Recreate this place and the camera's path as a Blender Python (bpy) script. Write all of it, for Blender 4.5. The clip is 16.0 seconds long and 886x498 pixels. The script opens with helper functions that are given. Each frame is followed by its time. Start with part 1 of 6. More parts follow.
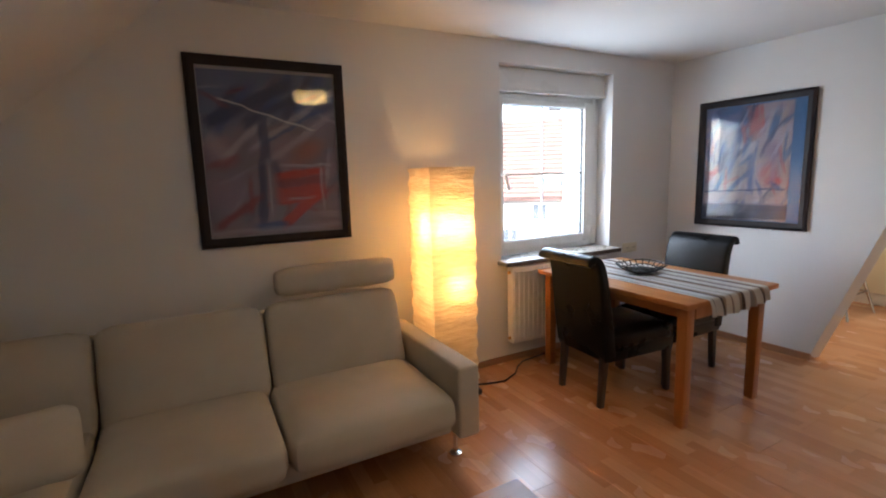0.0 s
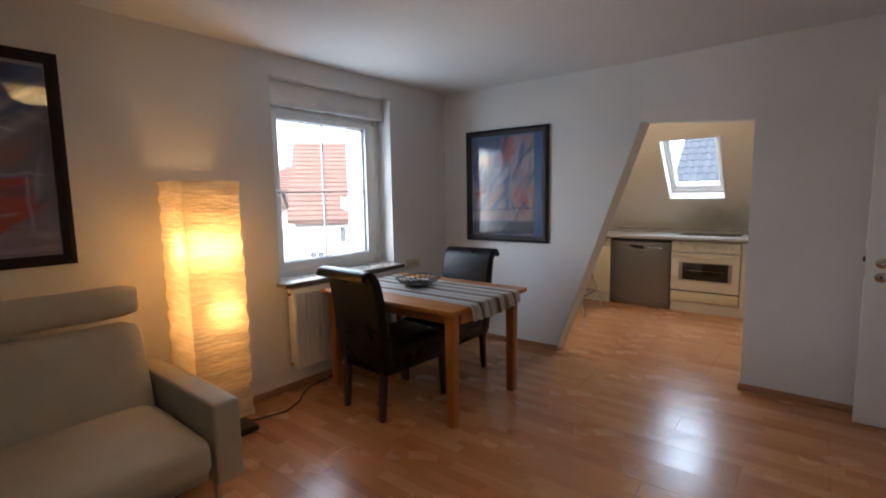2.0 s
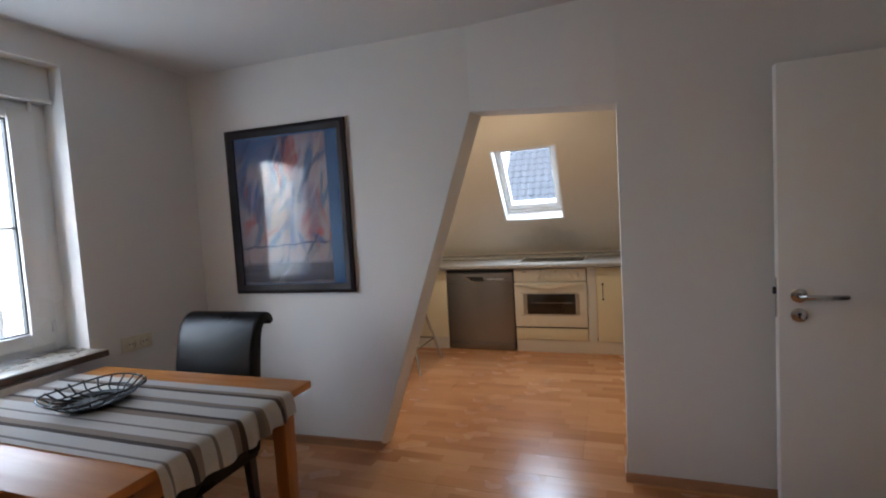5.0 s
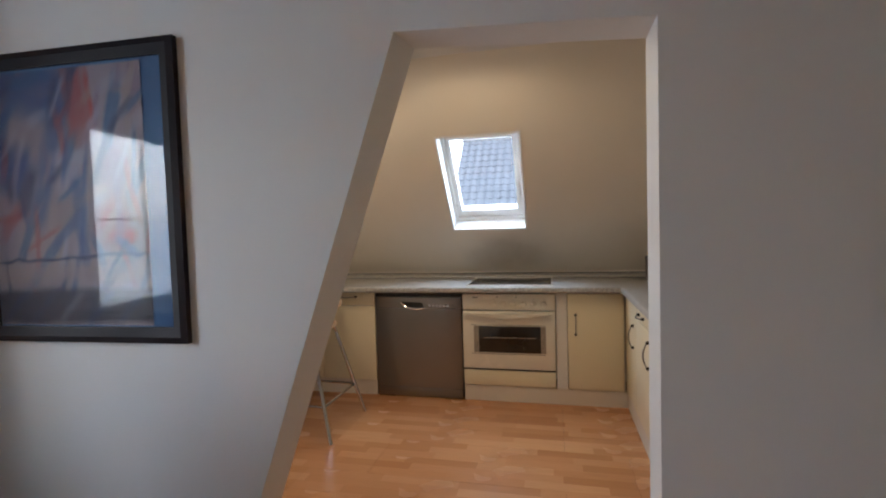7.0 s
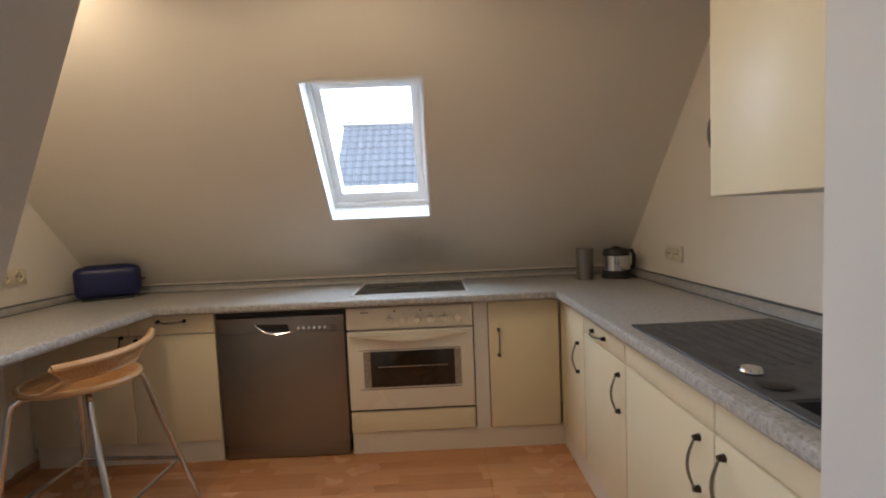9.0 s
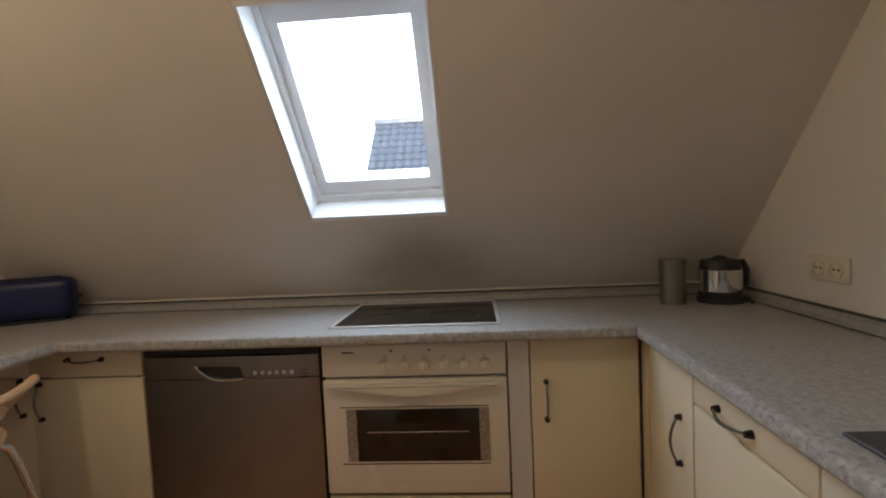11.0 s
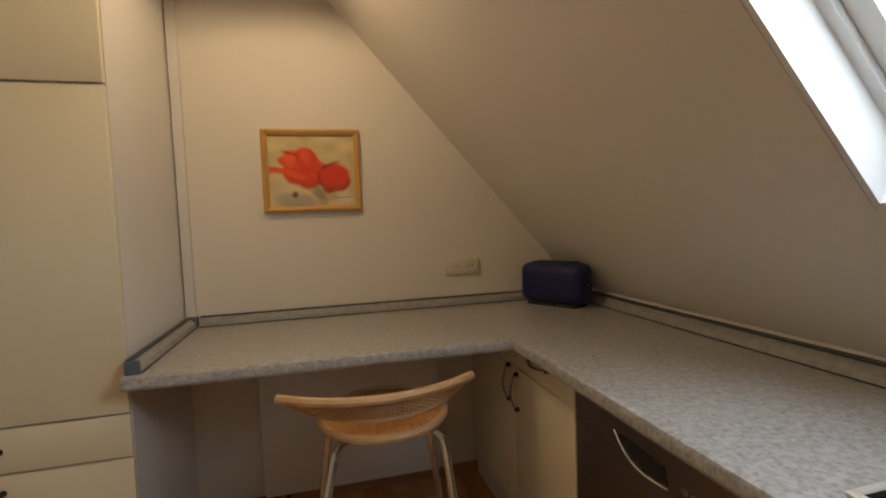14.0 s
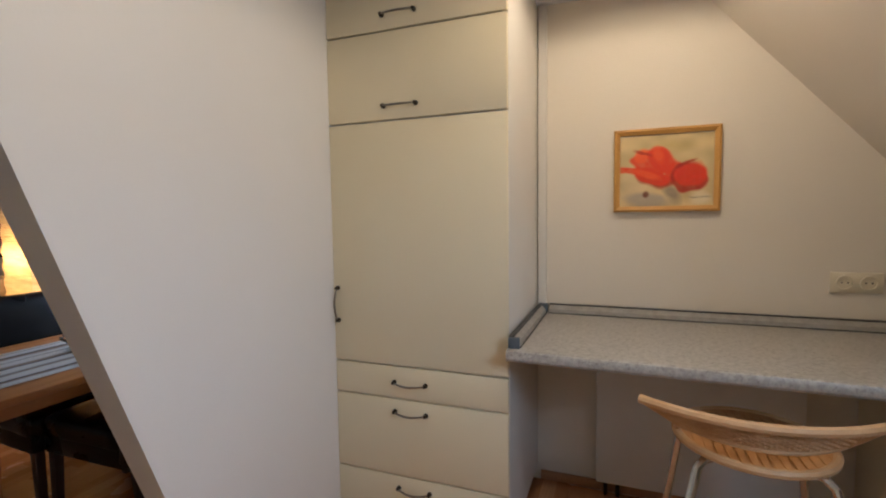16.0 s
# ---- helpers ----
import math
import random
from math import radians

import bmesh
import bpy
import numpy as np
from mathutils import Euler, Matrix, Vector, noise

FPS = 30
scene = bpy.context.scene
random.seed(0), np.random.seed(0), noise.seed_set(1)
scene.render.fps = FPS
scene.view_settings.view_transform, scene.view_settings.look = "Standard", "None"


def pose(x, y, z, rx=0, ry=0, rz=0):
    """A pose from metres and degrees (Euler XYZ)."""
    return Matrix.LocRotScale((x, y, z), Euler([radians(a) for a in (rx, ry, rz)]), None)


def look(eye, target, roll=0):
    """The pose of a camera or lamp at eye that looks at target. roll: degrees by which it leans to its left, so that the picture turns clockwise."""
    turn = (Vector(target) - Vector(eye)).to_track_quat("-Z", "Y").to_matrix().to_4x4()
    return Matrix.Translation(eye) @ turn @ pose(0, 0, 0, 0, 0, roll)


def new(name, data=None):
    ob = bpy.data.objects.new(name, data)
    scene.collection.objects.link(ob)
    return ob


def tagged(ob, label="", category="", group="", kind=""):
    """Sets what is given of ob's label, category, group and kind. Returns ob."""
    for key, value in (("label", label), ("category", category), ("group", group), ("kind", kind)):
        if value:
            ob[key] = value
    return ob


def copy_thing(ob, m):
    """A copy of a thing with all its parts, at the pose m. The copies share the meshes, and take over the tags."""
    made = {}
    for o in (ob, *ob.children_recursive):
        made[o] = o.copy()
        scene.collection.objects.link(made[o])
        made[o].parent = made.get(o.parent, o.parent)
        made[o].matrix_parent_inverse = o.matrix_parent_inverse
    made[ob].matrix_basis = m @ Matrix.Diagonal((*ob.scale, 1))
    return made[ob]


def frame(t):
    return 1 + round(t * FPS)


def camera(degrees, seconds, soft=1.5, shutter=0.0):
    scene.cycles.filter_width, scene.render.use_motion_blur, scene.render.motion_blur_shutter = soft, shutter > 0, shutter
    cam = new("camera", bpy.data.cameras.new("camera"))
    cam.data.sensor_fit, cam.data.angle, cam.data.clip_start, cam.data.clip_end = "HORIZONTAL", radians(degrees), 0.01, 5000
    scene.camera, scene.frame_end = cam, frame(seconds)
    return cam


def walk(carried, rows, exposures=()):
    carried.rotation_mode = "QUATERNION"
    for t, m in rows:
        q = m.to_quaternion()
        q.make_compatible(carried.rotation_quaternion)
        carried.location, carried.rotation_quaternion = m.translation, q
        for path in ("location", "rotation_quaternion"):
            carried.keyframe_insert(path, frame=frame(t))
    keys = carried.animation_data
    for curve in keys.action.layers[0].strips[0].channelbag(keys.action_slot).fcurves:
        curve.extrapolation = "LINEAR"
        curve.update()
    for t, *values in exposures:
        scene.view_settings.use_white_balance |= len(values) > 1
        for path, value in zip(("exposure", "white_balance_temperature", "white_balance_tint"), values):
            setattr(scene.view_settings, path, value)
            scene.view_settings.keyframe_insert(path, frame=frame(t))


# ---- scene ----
cam = camera(86.9, 16.0, soft=2.0, shutter=0.0)
PATH = [
    (0, (0.305, 0.356, 1.311), (1.239, 2.099, 1.007), -1.7),
    (0.5, (0.291, 0.347, 1.293), (1.412, 1.985, 1.042), -0.8),
    (1, (0.344, 0.302, 1.284), (1.636, 1.812, 1.06), -0.4),
    (1.5, (0.403, 0.286, 1.285), (1.823, 1.676, 1.059), -0.5),
    (2, (0.483, 0.259, 1.271), (2.031, 1.505, 1.045), -1.0),
    (2.5, (0.627, 0.303, 1.256), (2.264, 1.433, 1.052), -1.1),
    (3, (0.811, 0.324, 1.256), (2.491, 1.397, 1.094), -0.5),
    (3.5, (0.986, 0.375, 1.24), (2.666, 1.444, 1.047), -1.0),
    (4, (1.225, 0.499, 1.247), (2.987, 1.434, 1.101), -2.0),
    (4.2, (1.319, 0.545, 1.261), (3.113, 1.418, 1.125), -2.5),
    (6.3, (2.372, 0.766, 1.203), (4.304, 1.264, 1.066), -2.0),
    (6.5, (2.47, 0.806, 1.205), (4.403, 1.299, 1.067), -1.6),
    (7, (2.703, 0.843, 1.211), (4.648, 1.302, 1.122), -1.7),
    (7.5, (2.935, 0.927, 1.205), (4.902, 1.267, 1.085), -1.1),
    (8, (3.166, 1.018, 1.221), (5.161, 1.098, 1.096), -2.2),
    (8.5, (3.367, 1.03, 1.196), (5.362, 1.001, 1.046), -2.0),
    (8.7, (3.454, 1.02, 1.189), (5.449, 0.989, 1.049), -2.2),
    (10.8, (4.252, 0.933, 1.138), (6.25, 0.941, 1.046), -2.6),
    (11, (4.334, 0.923, 1.153), (6.326, 1.064, 1.043), -2.6),
    (11.5, (4.52, 0.887, 1.202), (6.447, 1.411, 1.086), -2.2),
    (12, (4.661, 0.919, 1.198), (6.435, 1.817, 0.985), -3.7),
    (12.5, (4.856, 0.945, 1.196), (6.442, 2.138, 0.953), -4.7),
    (13, (5.021, 0.967, 1.206), (6.392, 2.405, 0.975), -5.0),
    (13.5, (5.179, 0.977, 1.194), (6.162, 2.711, 1.036), -2.9),
    (14, (5.239, 0.984, 1.196), (5.733, 2.918, 1.074), -2.2),
    (14.5, (5.25, 0.969, 1.192), (5.411, 2.959, 1.074), -2.0),
    (15, (5.193, 0.947, 1.205), (5.065, 2.933, 1.007), -1.5),
    (15.5, (5.118, 0.925, 1.221), (4.7, 2.871, 1.019), -1.2),
    (16, (5.045, 0.905, 1.253), (4.331, 2.768, 1.109), -0.8),
]
walk(cam, [(t, look(eye, target, roll)) for t, eye, target, roll in PATH],
     exposures=[(0.0, 4.2, 5900, 10), (0.8, 3.62, 5900, 10), (2.0, 3.54, 5900, 10), (4.5, 3.54, 5900, 10), (6.4, 3.68, 5900, 10), (7.1, 3.54, 5900, 10), (9.0, 3.52, 5900, 10), (11.0, 3.05, 5900, 10), (12.2, 2.74, 6100, 10), (13.4, 2.78, 6400, 10), (14.1, 2.95, 6700, 10), (14.8, 3.29, 6400, 10), (16.0, 3.38, 5600, 10)])

# ---- world and large lights ----
world = bpy.data.worlds.new("overcast_sky")
scene.world = world
world.use_nodes = True
wn = world.node_tree
sky = wn.nodes.new("ShaderNodeTexSky")
sky.sky_type = 'NISHITA'
sky.sun_disc = False
sky.sun_elevation = radians(30)
sky.sun_rotation = radians(262)
sky.dust_density = 4.0
grey = wn.nodes.new("ShaderNodeHueSaturation")
grey.inputs["Saturation"].default_value = 0.5
wn.links.new(sky.outputs[0], grey.inputs["Color"])
wn.links.new(grey.outputs[0], wn.nodes["Background"].inputs[0])
wn.nodes["Background"].inputs[1].default_value = 0.15

sun_data = bpy.data.lights.new("sun", 'SUN')
sun_data.energy, sun_data.angle, sun_data.color = 0.5, radians(15), (1.0, 0.96, 0.9)
sun = new("sun", sun_data)
sun.matrix_world = look((0, 0, 0), (math.sin(radians(262)) * -0.866, math.cos(radians(262)) * -0.866, -0.5))



def sky_lamp(name, centre, aim, width, height, watts):
    """An area lamp just outside a pane, standing in for the sky's light."""
    d = bpy.data.lights.new(name, 'AREA')
    d.shape, d.size, d.size_y, d.energy, d.color = 'RECTANGLE', width, height, watts, (0.74, 0.88, 1.0)
    new(name, d).matrix_world = look(centre, aim)


sky_lamp("window_daylight", (2.67, 3.20, 1.31), (2.67, 0.0, 1.0), 0.80, 0.95, 1.0)
sky_lamp("roof_window_daylight", (6.03, 1.30, 1.62), (5.03, 1.30, 0.733), 0.36, 0.60, 0.85)

# ---- material helpers ----
def nodes_of(name):
    m = bpy.data.materials.new(name)
    m.use_nodes = True
    return m, m.node_tree, m.node_tree.nodes["Principled BSDF"]


def ramp_mix(nt, fac, a, b):
    mix = nt.nodes.new("ShaderNodeMix")
    mix.data_type = 'RGBA'
    nt.links.new(fac, mix.inputs[0])
    for i, c in ((6, a), (7, b)):
        if isinstance(c, (tuple, list)):
            mix.inputs[i].default_value = (*c[:3], 1)
        else:
            nt.links.new(c, mix.inputs[i])
    return mix.outputs[2]


def noise_fac(nt, scale, detail=4.0, lo=0.35, hi=0.65, stretch=(1, 1, 1), space="Object"):
    tc = nt.nodes.new("ShaderNodeTexCoord")
    mp = nt.nodes.new("ShaderNodeMapping")
    mp.inputs["Scale"].default_value = stretch
    n = nt.nodes.new("ShaderNodeTexNoise")
    n.inputs["Scale"].default_value, n.inputs["Detail"].default_value = scale, detail
    mr = nt.nodes.new("ShaderNodeMapRange")
    mr.inputs[1].default_value, mr.inputs[2].default_value = lo, hi
    nt.links.new(tc.outputs[space], mp.inputs[0])
    nt.links.new(mp.outputs[0], n.inputs["Vector"])
    nt.links.new(n.outputs["Fac"], mr.inputs[0])
    return mr.outputs[0]


def surface(name, col, col2=None, scale=3.0, fine=60.0, rough=0.5, metal=0.0, bump=0.1, bump_scale=None,
            stretch=(1, 1, 1), rough_var=0.08, spec=0.5, distance=0.002):
    """Two scales of variation in colour, a fine relief and uneven gloss."""
    m, nt, p = nodes_of(name)
    col2 = col2 or tuple(c * 0.86 for c in col)
    broad = noise_fac(nt, scale, 3.0, 0.3, 0.7, stretch)
    grain = noise_fac(nt, fine, 3.0, 0.3, 0.7, stretch)
    base = ramp_mix(nt, broad, col, col2)
    half = nt.nodes.new("ShaderNodeMath")
    half.operation = 'MULTIPLY'
    half.inputs[1].default_value = 0.35
    nt.links.new(grain, half.inputs[0])
    nt.links.new(ramp_mix(nt, half.outputs[0], base, col2), p.inputs["Base Color"])
    mr = nt.nodes.new("ShaderNodeMapRange")
    mr.inputs[3].default_value, mr.inputs[4].default_value = max(0.02, rough - rough_var), min(1, rough + rough_var)
    nt.links.new(broad, mr.inputs[0])
    nt.links.new(mr.outputs[0], p.inputs["Roughness"])
    p.inputs["Metallic"].default_value = metal
    p.inputs["Specular IOR Level"].default_value = spec
    if bump:
        b = nt.nodes.new("ShaderNodeBump")
        b.inputs["Strength"].default_value, b.inputs["Distance"].default_value = bump, distance
        nt.links.new(noise_fac(nt, bump_scale or fine, 4.0, 0.2, 0.8, stretch), b.inputs["Height"])
        nt.links.new(b.outputs[0], p.inputs["Normal"])
    return m


def glow(name, colour, strength):
    m, nt, p = nodes_of(name)
    p.inputs["Base Color"].default_value = (*colour, 1)
    p.inputs["Emission Color"].default_value = (*colour, 1)
    p.inputs["Emission Strength"].default_value = strength
    return m


def clear_glass(name, tint=(1, 1, 1)):
    """Thin clear pane: see-through, with a mirror gloss that rises towards grazing angles."""
    m, nt, p = nodes_of(name)
    tr = nt.nodes.new("ShaderNodeBsdfTransparent")
    tr.inputs[0].default_value = (*tint, 1)
    gl = nt.nodes.new("ShaderNodeBsdfGlossy")
    gl.inputs["Roughness"].default_value = 0.01
    lw = nt.nodes.new("ShaderNodeLayerWeight")
    lw.inputs[0].default_value = 0.5
    mix = nt.nodes.new("ShaderNodeMixShader")
    nt.links.new(maths(nt, 'ADD', maths(nt, 'MULTIPLY', maths(nt, 'POWER', lw.outputs["Facing"], 5.0), 0.9), 0.024), mix.inputs[0])
    nt.links.new(tr.outputs[0], mix.inputs[1])
    nt.links.new(gl.outputs[0], mix.inputs[2])
    nt.links.new(mix.outputs[0], nt.nodes["Material Output"].inputs[0])
    return m


def maths(nt, op, a, b=None):
    n = nt.nodes.new("ShaderNodeMath")
    n.operation = op
    for i, v in enumerate((a, b)):
        if v is None:
            continue
        if isinstance(v, (int, float)):
            n.inputs[i].default_value = v
        else:
            nt.links.new(v, n.inputs[i])
    return n.outputs[0]


def laminate():
    """Three-strip beech laminate: short staves in rows, each with its own tone, with fine grain along y."""
    m, nt, p = nodes_of("beech_laminate")
    geo = nt.nodes.new("ShaderNodeNewGeometry")
    sep = nt.nodes.new("ShaderNodeSeparateXYZ")
    nt.links.new(geo.outputs["Position"], sep.inputs[0])
    row = maths(nt, 'FLOOR', maths(nt, 'DIVIDE', sep.outputs[0], 0.0637))
    wr = nt.nodes.new("ShaderNodeTexWhiteNoise")
    wr.noise_dimensions = '1D'
    nt.links.new(row, wr.inputs["W"])
    cell = maths(nt, 'FLOOR', maths(nt, 'ADD', maths(nt, 'DIVIDE', sep.outputs[1], 0.38), maths(nt, 'MULTIPLY', wr.outputs["Value"], 7.0)))
    comb = nt.nodes.new("ShaderNodeCombineXYZ")
    nt.links.new(row, comb.inputs[0])
    nt.links.new(cell, comb.inputs[1])
    wc = nt.nodes.new("ShaderNodeTexWhiteNoise")
    wc.noise_dimensions = '2D'
    nt.links.new(comb.outputs[0], wc.inputs["Vector"])
    ramp = nt.nodes.new("ShaderNodeValToRGB")
    ramp.color_ramp.elements[0].color = (0.42, 0.175, 0.068, 1)
    ramp.color_ramp.elements[1].color = (0.62, 0.325, 0.150, 1)
    mid = ramp.color_ramp.elements.new(0.55)
    mid.color = (0.54, 0.255, 0.108, 1)
    nt.links.new(wc.outputs["Value"], ramp.inputs[0])
    info = nt.nodes.new("ShaderNodeObjectInfo")
    grain = noise_fac(nt, 9.0, 6.0, 0.3, 0.75, (14, 1, 1))
    soft = maths(nt, 'MULTIPLY', grain, 0.32)
    col = ramp_mix(nt, soft, ramp.outputs[0], (0.30, 0.13, 0.055))
    tone = ramp_mix(nt, maths(nt, 'MULTIPLY', info.outputs["Random"], 0.22), col, (0.64, 0.36, 0.18))
    nt.links.new(tone, p.inputs["Base Color"])
    mr = nt.nodes.new("ShaderNodeMapRange")
    mr.inputs[3].default_value, mr.inputs[4].default_value = 0.20, 0.30
    nt.links.new(noise_fac(nt, 2.5, 3.0), mr.inputs[0])
    nt.links.new(mr.outputs[0], p.inputs["Roughness"])
    b = nt.nodes.new("ShaderNodeBump")
    b.inputs["Strength"].default_value, b.inputs["Distance"].default_value = 0.05, 0.001
    nt.links.new(grain, b.inputs["Height"])
    nt.links.new(b.outputs[0], p.inputs["Normal"])
    return m


# ---- materials ----
M_WALL = surface("white_wall_paint", (0.76, 0.755, 0.75), (0.715, 0.71, 0.70), 1.3, 180, 0.82, bump=0.08, bump_scale=140)
M_CEIL = surface("white_ceiling_paint", (0.74, 0.735, 0.73), (0.70, 0.695, 0.69), 1.1, 160, 0.88, bump=0.07, bump_scale=120)
M_KITCHEN_WALL = surface("cream_wall_paint", (0.75, 0.70, 0.62), (0.70, 0.65, 0.57), 1.2, 180, 0.82, bump=0.08, bump_scale=140)
M_WHITE = surface("white_lacquer", (0.78, 0.775, 0.76), (0.74, 0.735, 0.72), 2.0, 90, 0.38, bump=0.05)
M_PVC = surface("white_plastic_frame", (0.80, 0.80, 0.79), (0.76, 0.76, 0.75), 2.5, 90, 0.32, bump=0.03)
M_LAMINATE = laminate()
M_UNDER = surface("dark_underlay", (0.10, 0.05, 0.03), rough=0.8)
M_SKIRT = surface("beech_skirting", (0.42, 0.22, 0.11), (0.34, 0.17, 0.085), 4, 70, 0.4, stretch=(1, 1, 6))
M_SOFA = surface("beige_sofa_fabric", (0.58, 0.535, 0.455), (0.50, 0.455, 0.38), 4.0, 320, 0.92, bump=0.5, bump_scale=420, spec=0.15)
M_BLACK_LEATHER = surface("black_leather", (0.004, 0.0035, 0.0035), (0.007, 0.006, 0.006), 5, 140, 0.31, bump=0.18, bump_scale=160, distance=0.002, spec=0.20)
M_DARK_WOOD = surface("dark_stained_wood", (0.045, 0.022, 0.014), (0.03, 0.014, 0.009), 6, 80, 0.4, stretch=(6, 6, 1))
M_TABLE = surface("honey_pine_wood", (0.50, 0.205, 0.050), (0.40, 0.150, 0.034), 3.0, 40, 0.38, stretch=(8, 1, 1), bump=0.06)
M_TABLE_LEG = surface("honey_pine_leg", (0.43, 0.155, 0.030), (0.34, 0.115, 0.021), 3.0, 40, 0.4, stretch=(8, 8, 1), bump=0.06)
M_FRAME = surface("dark_picture_frame", (0.012, 0.008, 0.010), (0.018, 0.012, 0.014), 8, 120, 0.5, spec=0.22, bump=0.15)
M_CREAM = surface("cream_cabinet_front", (0.78, 0.71, 0.52), (0.74, 0.665, 0.475), 1.5, 130, 0.42, bump=0.08)
M_CARCASS = surface("white_cabinet_carcass", (0.72, 0.70, 0.66), (0.68, 0.66, 0.62), 2, 100, 0.5, bump=0.05)
M_STEEL = surface("brushed_steel", (0.30, 0.285, 0.265), (0.27, 0.256, 0.238), 2, 400, 0.35, metal=1.0, bump=0, rough_var=0.03)
M_CHROME = surface("chrome", (0.72, 0.72, 0.72), (0.62, 0.62, 0.62), 6, 50, 0.14, metal=1.0, bump=0)
M_PEWTER = surface("pewter_handle_bar", (0.30, 0.28, 0.25), (0.22, 0.205, 0.18), 20, 90, 0.34, metal=0.9, bump=0.08)
M_BRONZE = surface("dark_antique_metal", (0.06, 0.052, 0.045), (0.045, 0.038, 0.033), 20, 90, 0.36, metal=0.9, bump=0.1)
M_ENAMEL = surface("white_oven_enamel", (0.80, 0.76, 0.66), (0.77, 0.73, 0.63), 2, 80, 0.25, bump=0.03)
M_BLACK_GLASS = surface("black_glass", (0.007, 0.006, 0.006), (0.010, 0.009, 0.008), 4, 40, 0.08, bump=0, spec=0.28)
M_BLACK = surface("black_plastic", (0.02, 0.02, 0.02), rough=0.45)
M_BLUE = surface("dark_blue_plastic", (0.006, 0.012, 0.085), (0.005, 0.009, 0.062), 5, 60, 0.35, bump=0.05)
M_SINK = surface("graphite_composite", (0.045, 0.045, 0.048), (0.06, 0.06, 0.062), 30, 300, 0.5, bump=0.15)
M_CANE = surface("woven_cane", (0.56, 0.29, 0.10), (0.42, 0.20, 0.065), 18, 160, 0.55, bump=0.4, bump_scale=200)
M_CANE_LIGHT = surface("pale_rattan", (0.62, 0.40, 0.21), (0.50, 0.30, 0.14), 14, 130, 0.5, bump=0.25)
M_PINE_FRAME = surface("light_pine_frame", (0.62, 0.36, 0.10), (0.54, 0.29, 0.075), 5, 60, 0.45, bump=0.08)
M_STONE_SILL = surface("pale_stone_sill", (0.46, 0.43, 0.38), (0.34, 0.31, 0.27), 25, 200, 0.3, bump=0.05)


def darkened_round(name, base, spot, reach):
    """Wall paint that turns darker in an uneven patch round one place."""
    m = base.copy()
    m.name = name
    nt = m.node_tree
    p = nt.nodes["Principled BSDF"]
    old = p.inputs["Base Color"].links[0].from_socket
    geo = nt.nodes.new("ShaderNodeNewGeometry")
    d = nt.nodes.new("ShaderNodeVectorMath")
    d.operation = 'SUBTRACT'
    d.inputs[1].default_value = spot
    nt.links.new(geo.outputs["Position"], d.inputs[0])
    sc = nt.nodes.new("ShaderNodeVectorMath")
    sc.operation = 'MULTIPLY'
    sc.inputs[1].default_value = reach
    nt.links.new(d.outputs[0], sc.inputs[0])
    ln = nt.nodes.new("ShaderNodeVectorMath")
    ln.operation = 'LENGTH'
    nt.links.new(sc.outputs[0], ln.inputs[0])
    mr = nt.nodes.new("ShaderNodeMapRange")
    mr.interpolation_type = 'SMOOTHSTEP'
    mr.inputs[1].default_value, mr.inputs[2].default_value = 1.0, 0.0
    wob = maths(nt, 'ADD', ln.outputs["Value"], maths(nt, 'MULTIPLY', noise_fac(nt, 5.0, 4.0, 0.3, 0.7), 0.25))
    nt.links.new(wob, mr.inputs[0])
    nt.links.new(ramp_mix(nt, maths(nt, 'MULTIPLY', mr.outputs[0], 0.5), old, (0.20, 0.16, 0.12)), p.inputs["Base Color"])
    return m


M_SLOPE = darkened_round("cream_slope_paint_with_dark_patch", M_KITCHEN_WALL, (6.42, 1.15, 1.05), (2.2, 1.9, 3.6))
M_GLASS = clear_glass("window_glass")


# ---- mesh helpers ----
def box(bm, x0, x1, y0, y1, z0, z1, bevel=0.0, seg=2):
    r = bmesh.ops.create_cube(bm, size=1.0)
    for v in r["verts"]:
        v.co = Vector((x0 + (v.co.x + 0.5) * (x1 - x0), y0 + (v.co.y + 0.5) * (y1 - y0), z0 + (v.co.z + 0.5) * (z1 - z0)))
    if bevel:
        edges = {e for v in r["verts"] for e in v.link_edges}
        bmesh.ops.bevel(bm, geom=list(edges), offset=bevel, segments=seg, affect='EDGES', profile=0.5)
    return bm


def boxed(*a, **k):
    return box(bmesh.new(), *a, **k)


def prism(bm, outline, plane, a, b):
    """Extrudes a 2D outline; plane "yz" extrudes along x from a to b, "xz" along y, "xy" along z."""
    def at(p, d):
        return {"yz": (d, p[0], p[1]), "xz": (p[0], d, p[1]), "xy": (p[0], p[1], d)}[plane]
    lo = [bm.verts.new(at(p, a)) for p in outline]
    hi = [bm.verts.new(at(p, b)) for p in outline]
    n = len(outline)
    bm.faces.new(lo)
    bm.faces.new(hi)
    for i in range(n):
        bm.faces.new((lo[i], lo[(i + 1) % n], hi[(i + 1) % n], hi[i]))
    bmesh.ops.recalc_face_normals(bm, faces=bm.faces)
    return bm


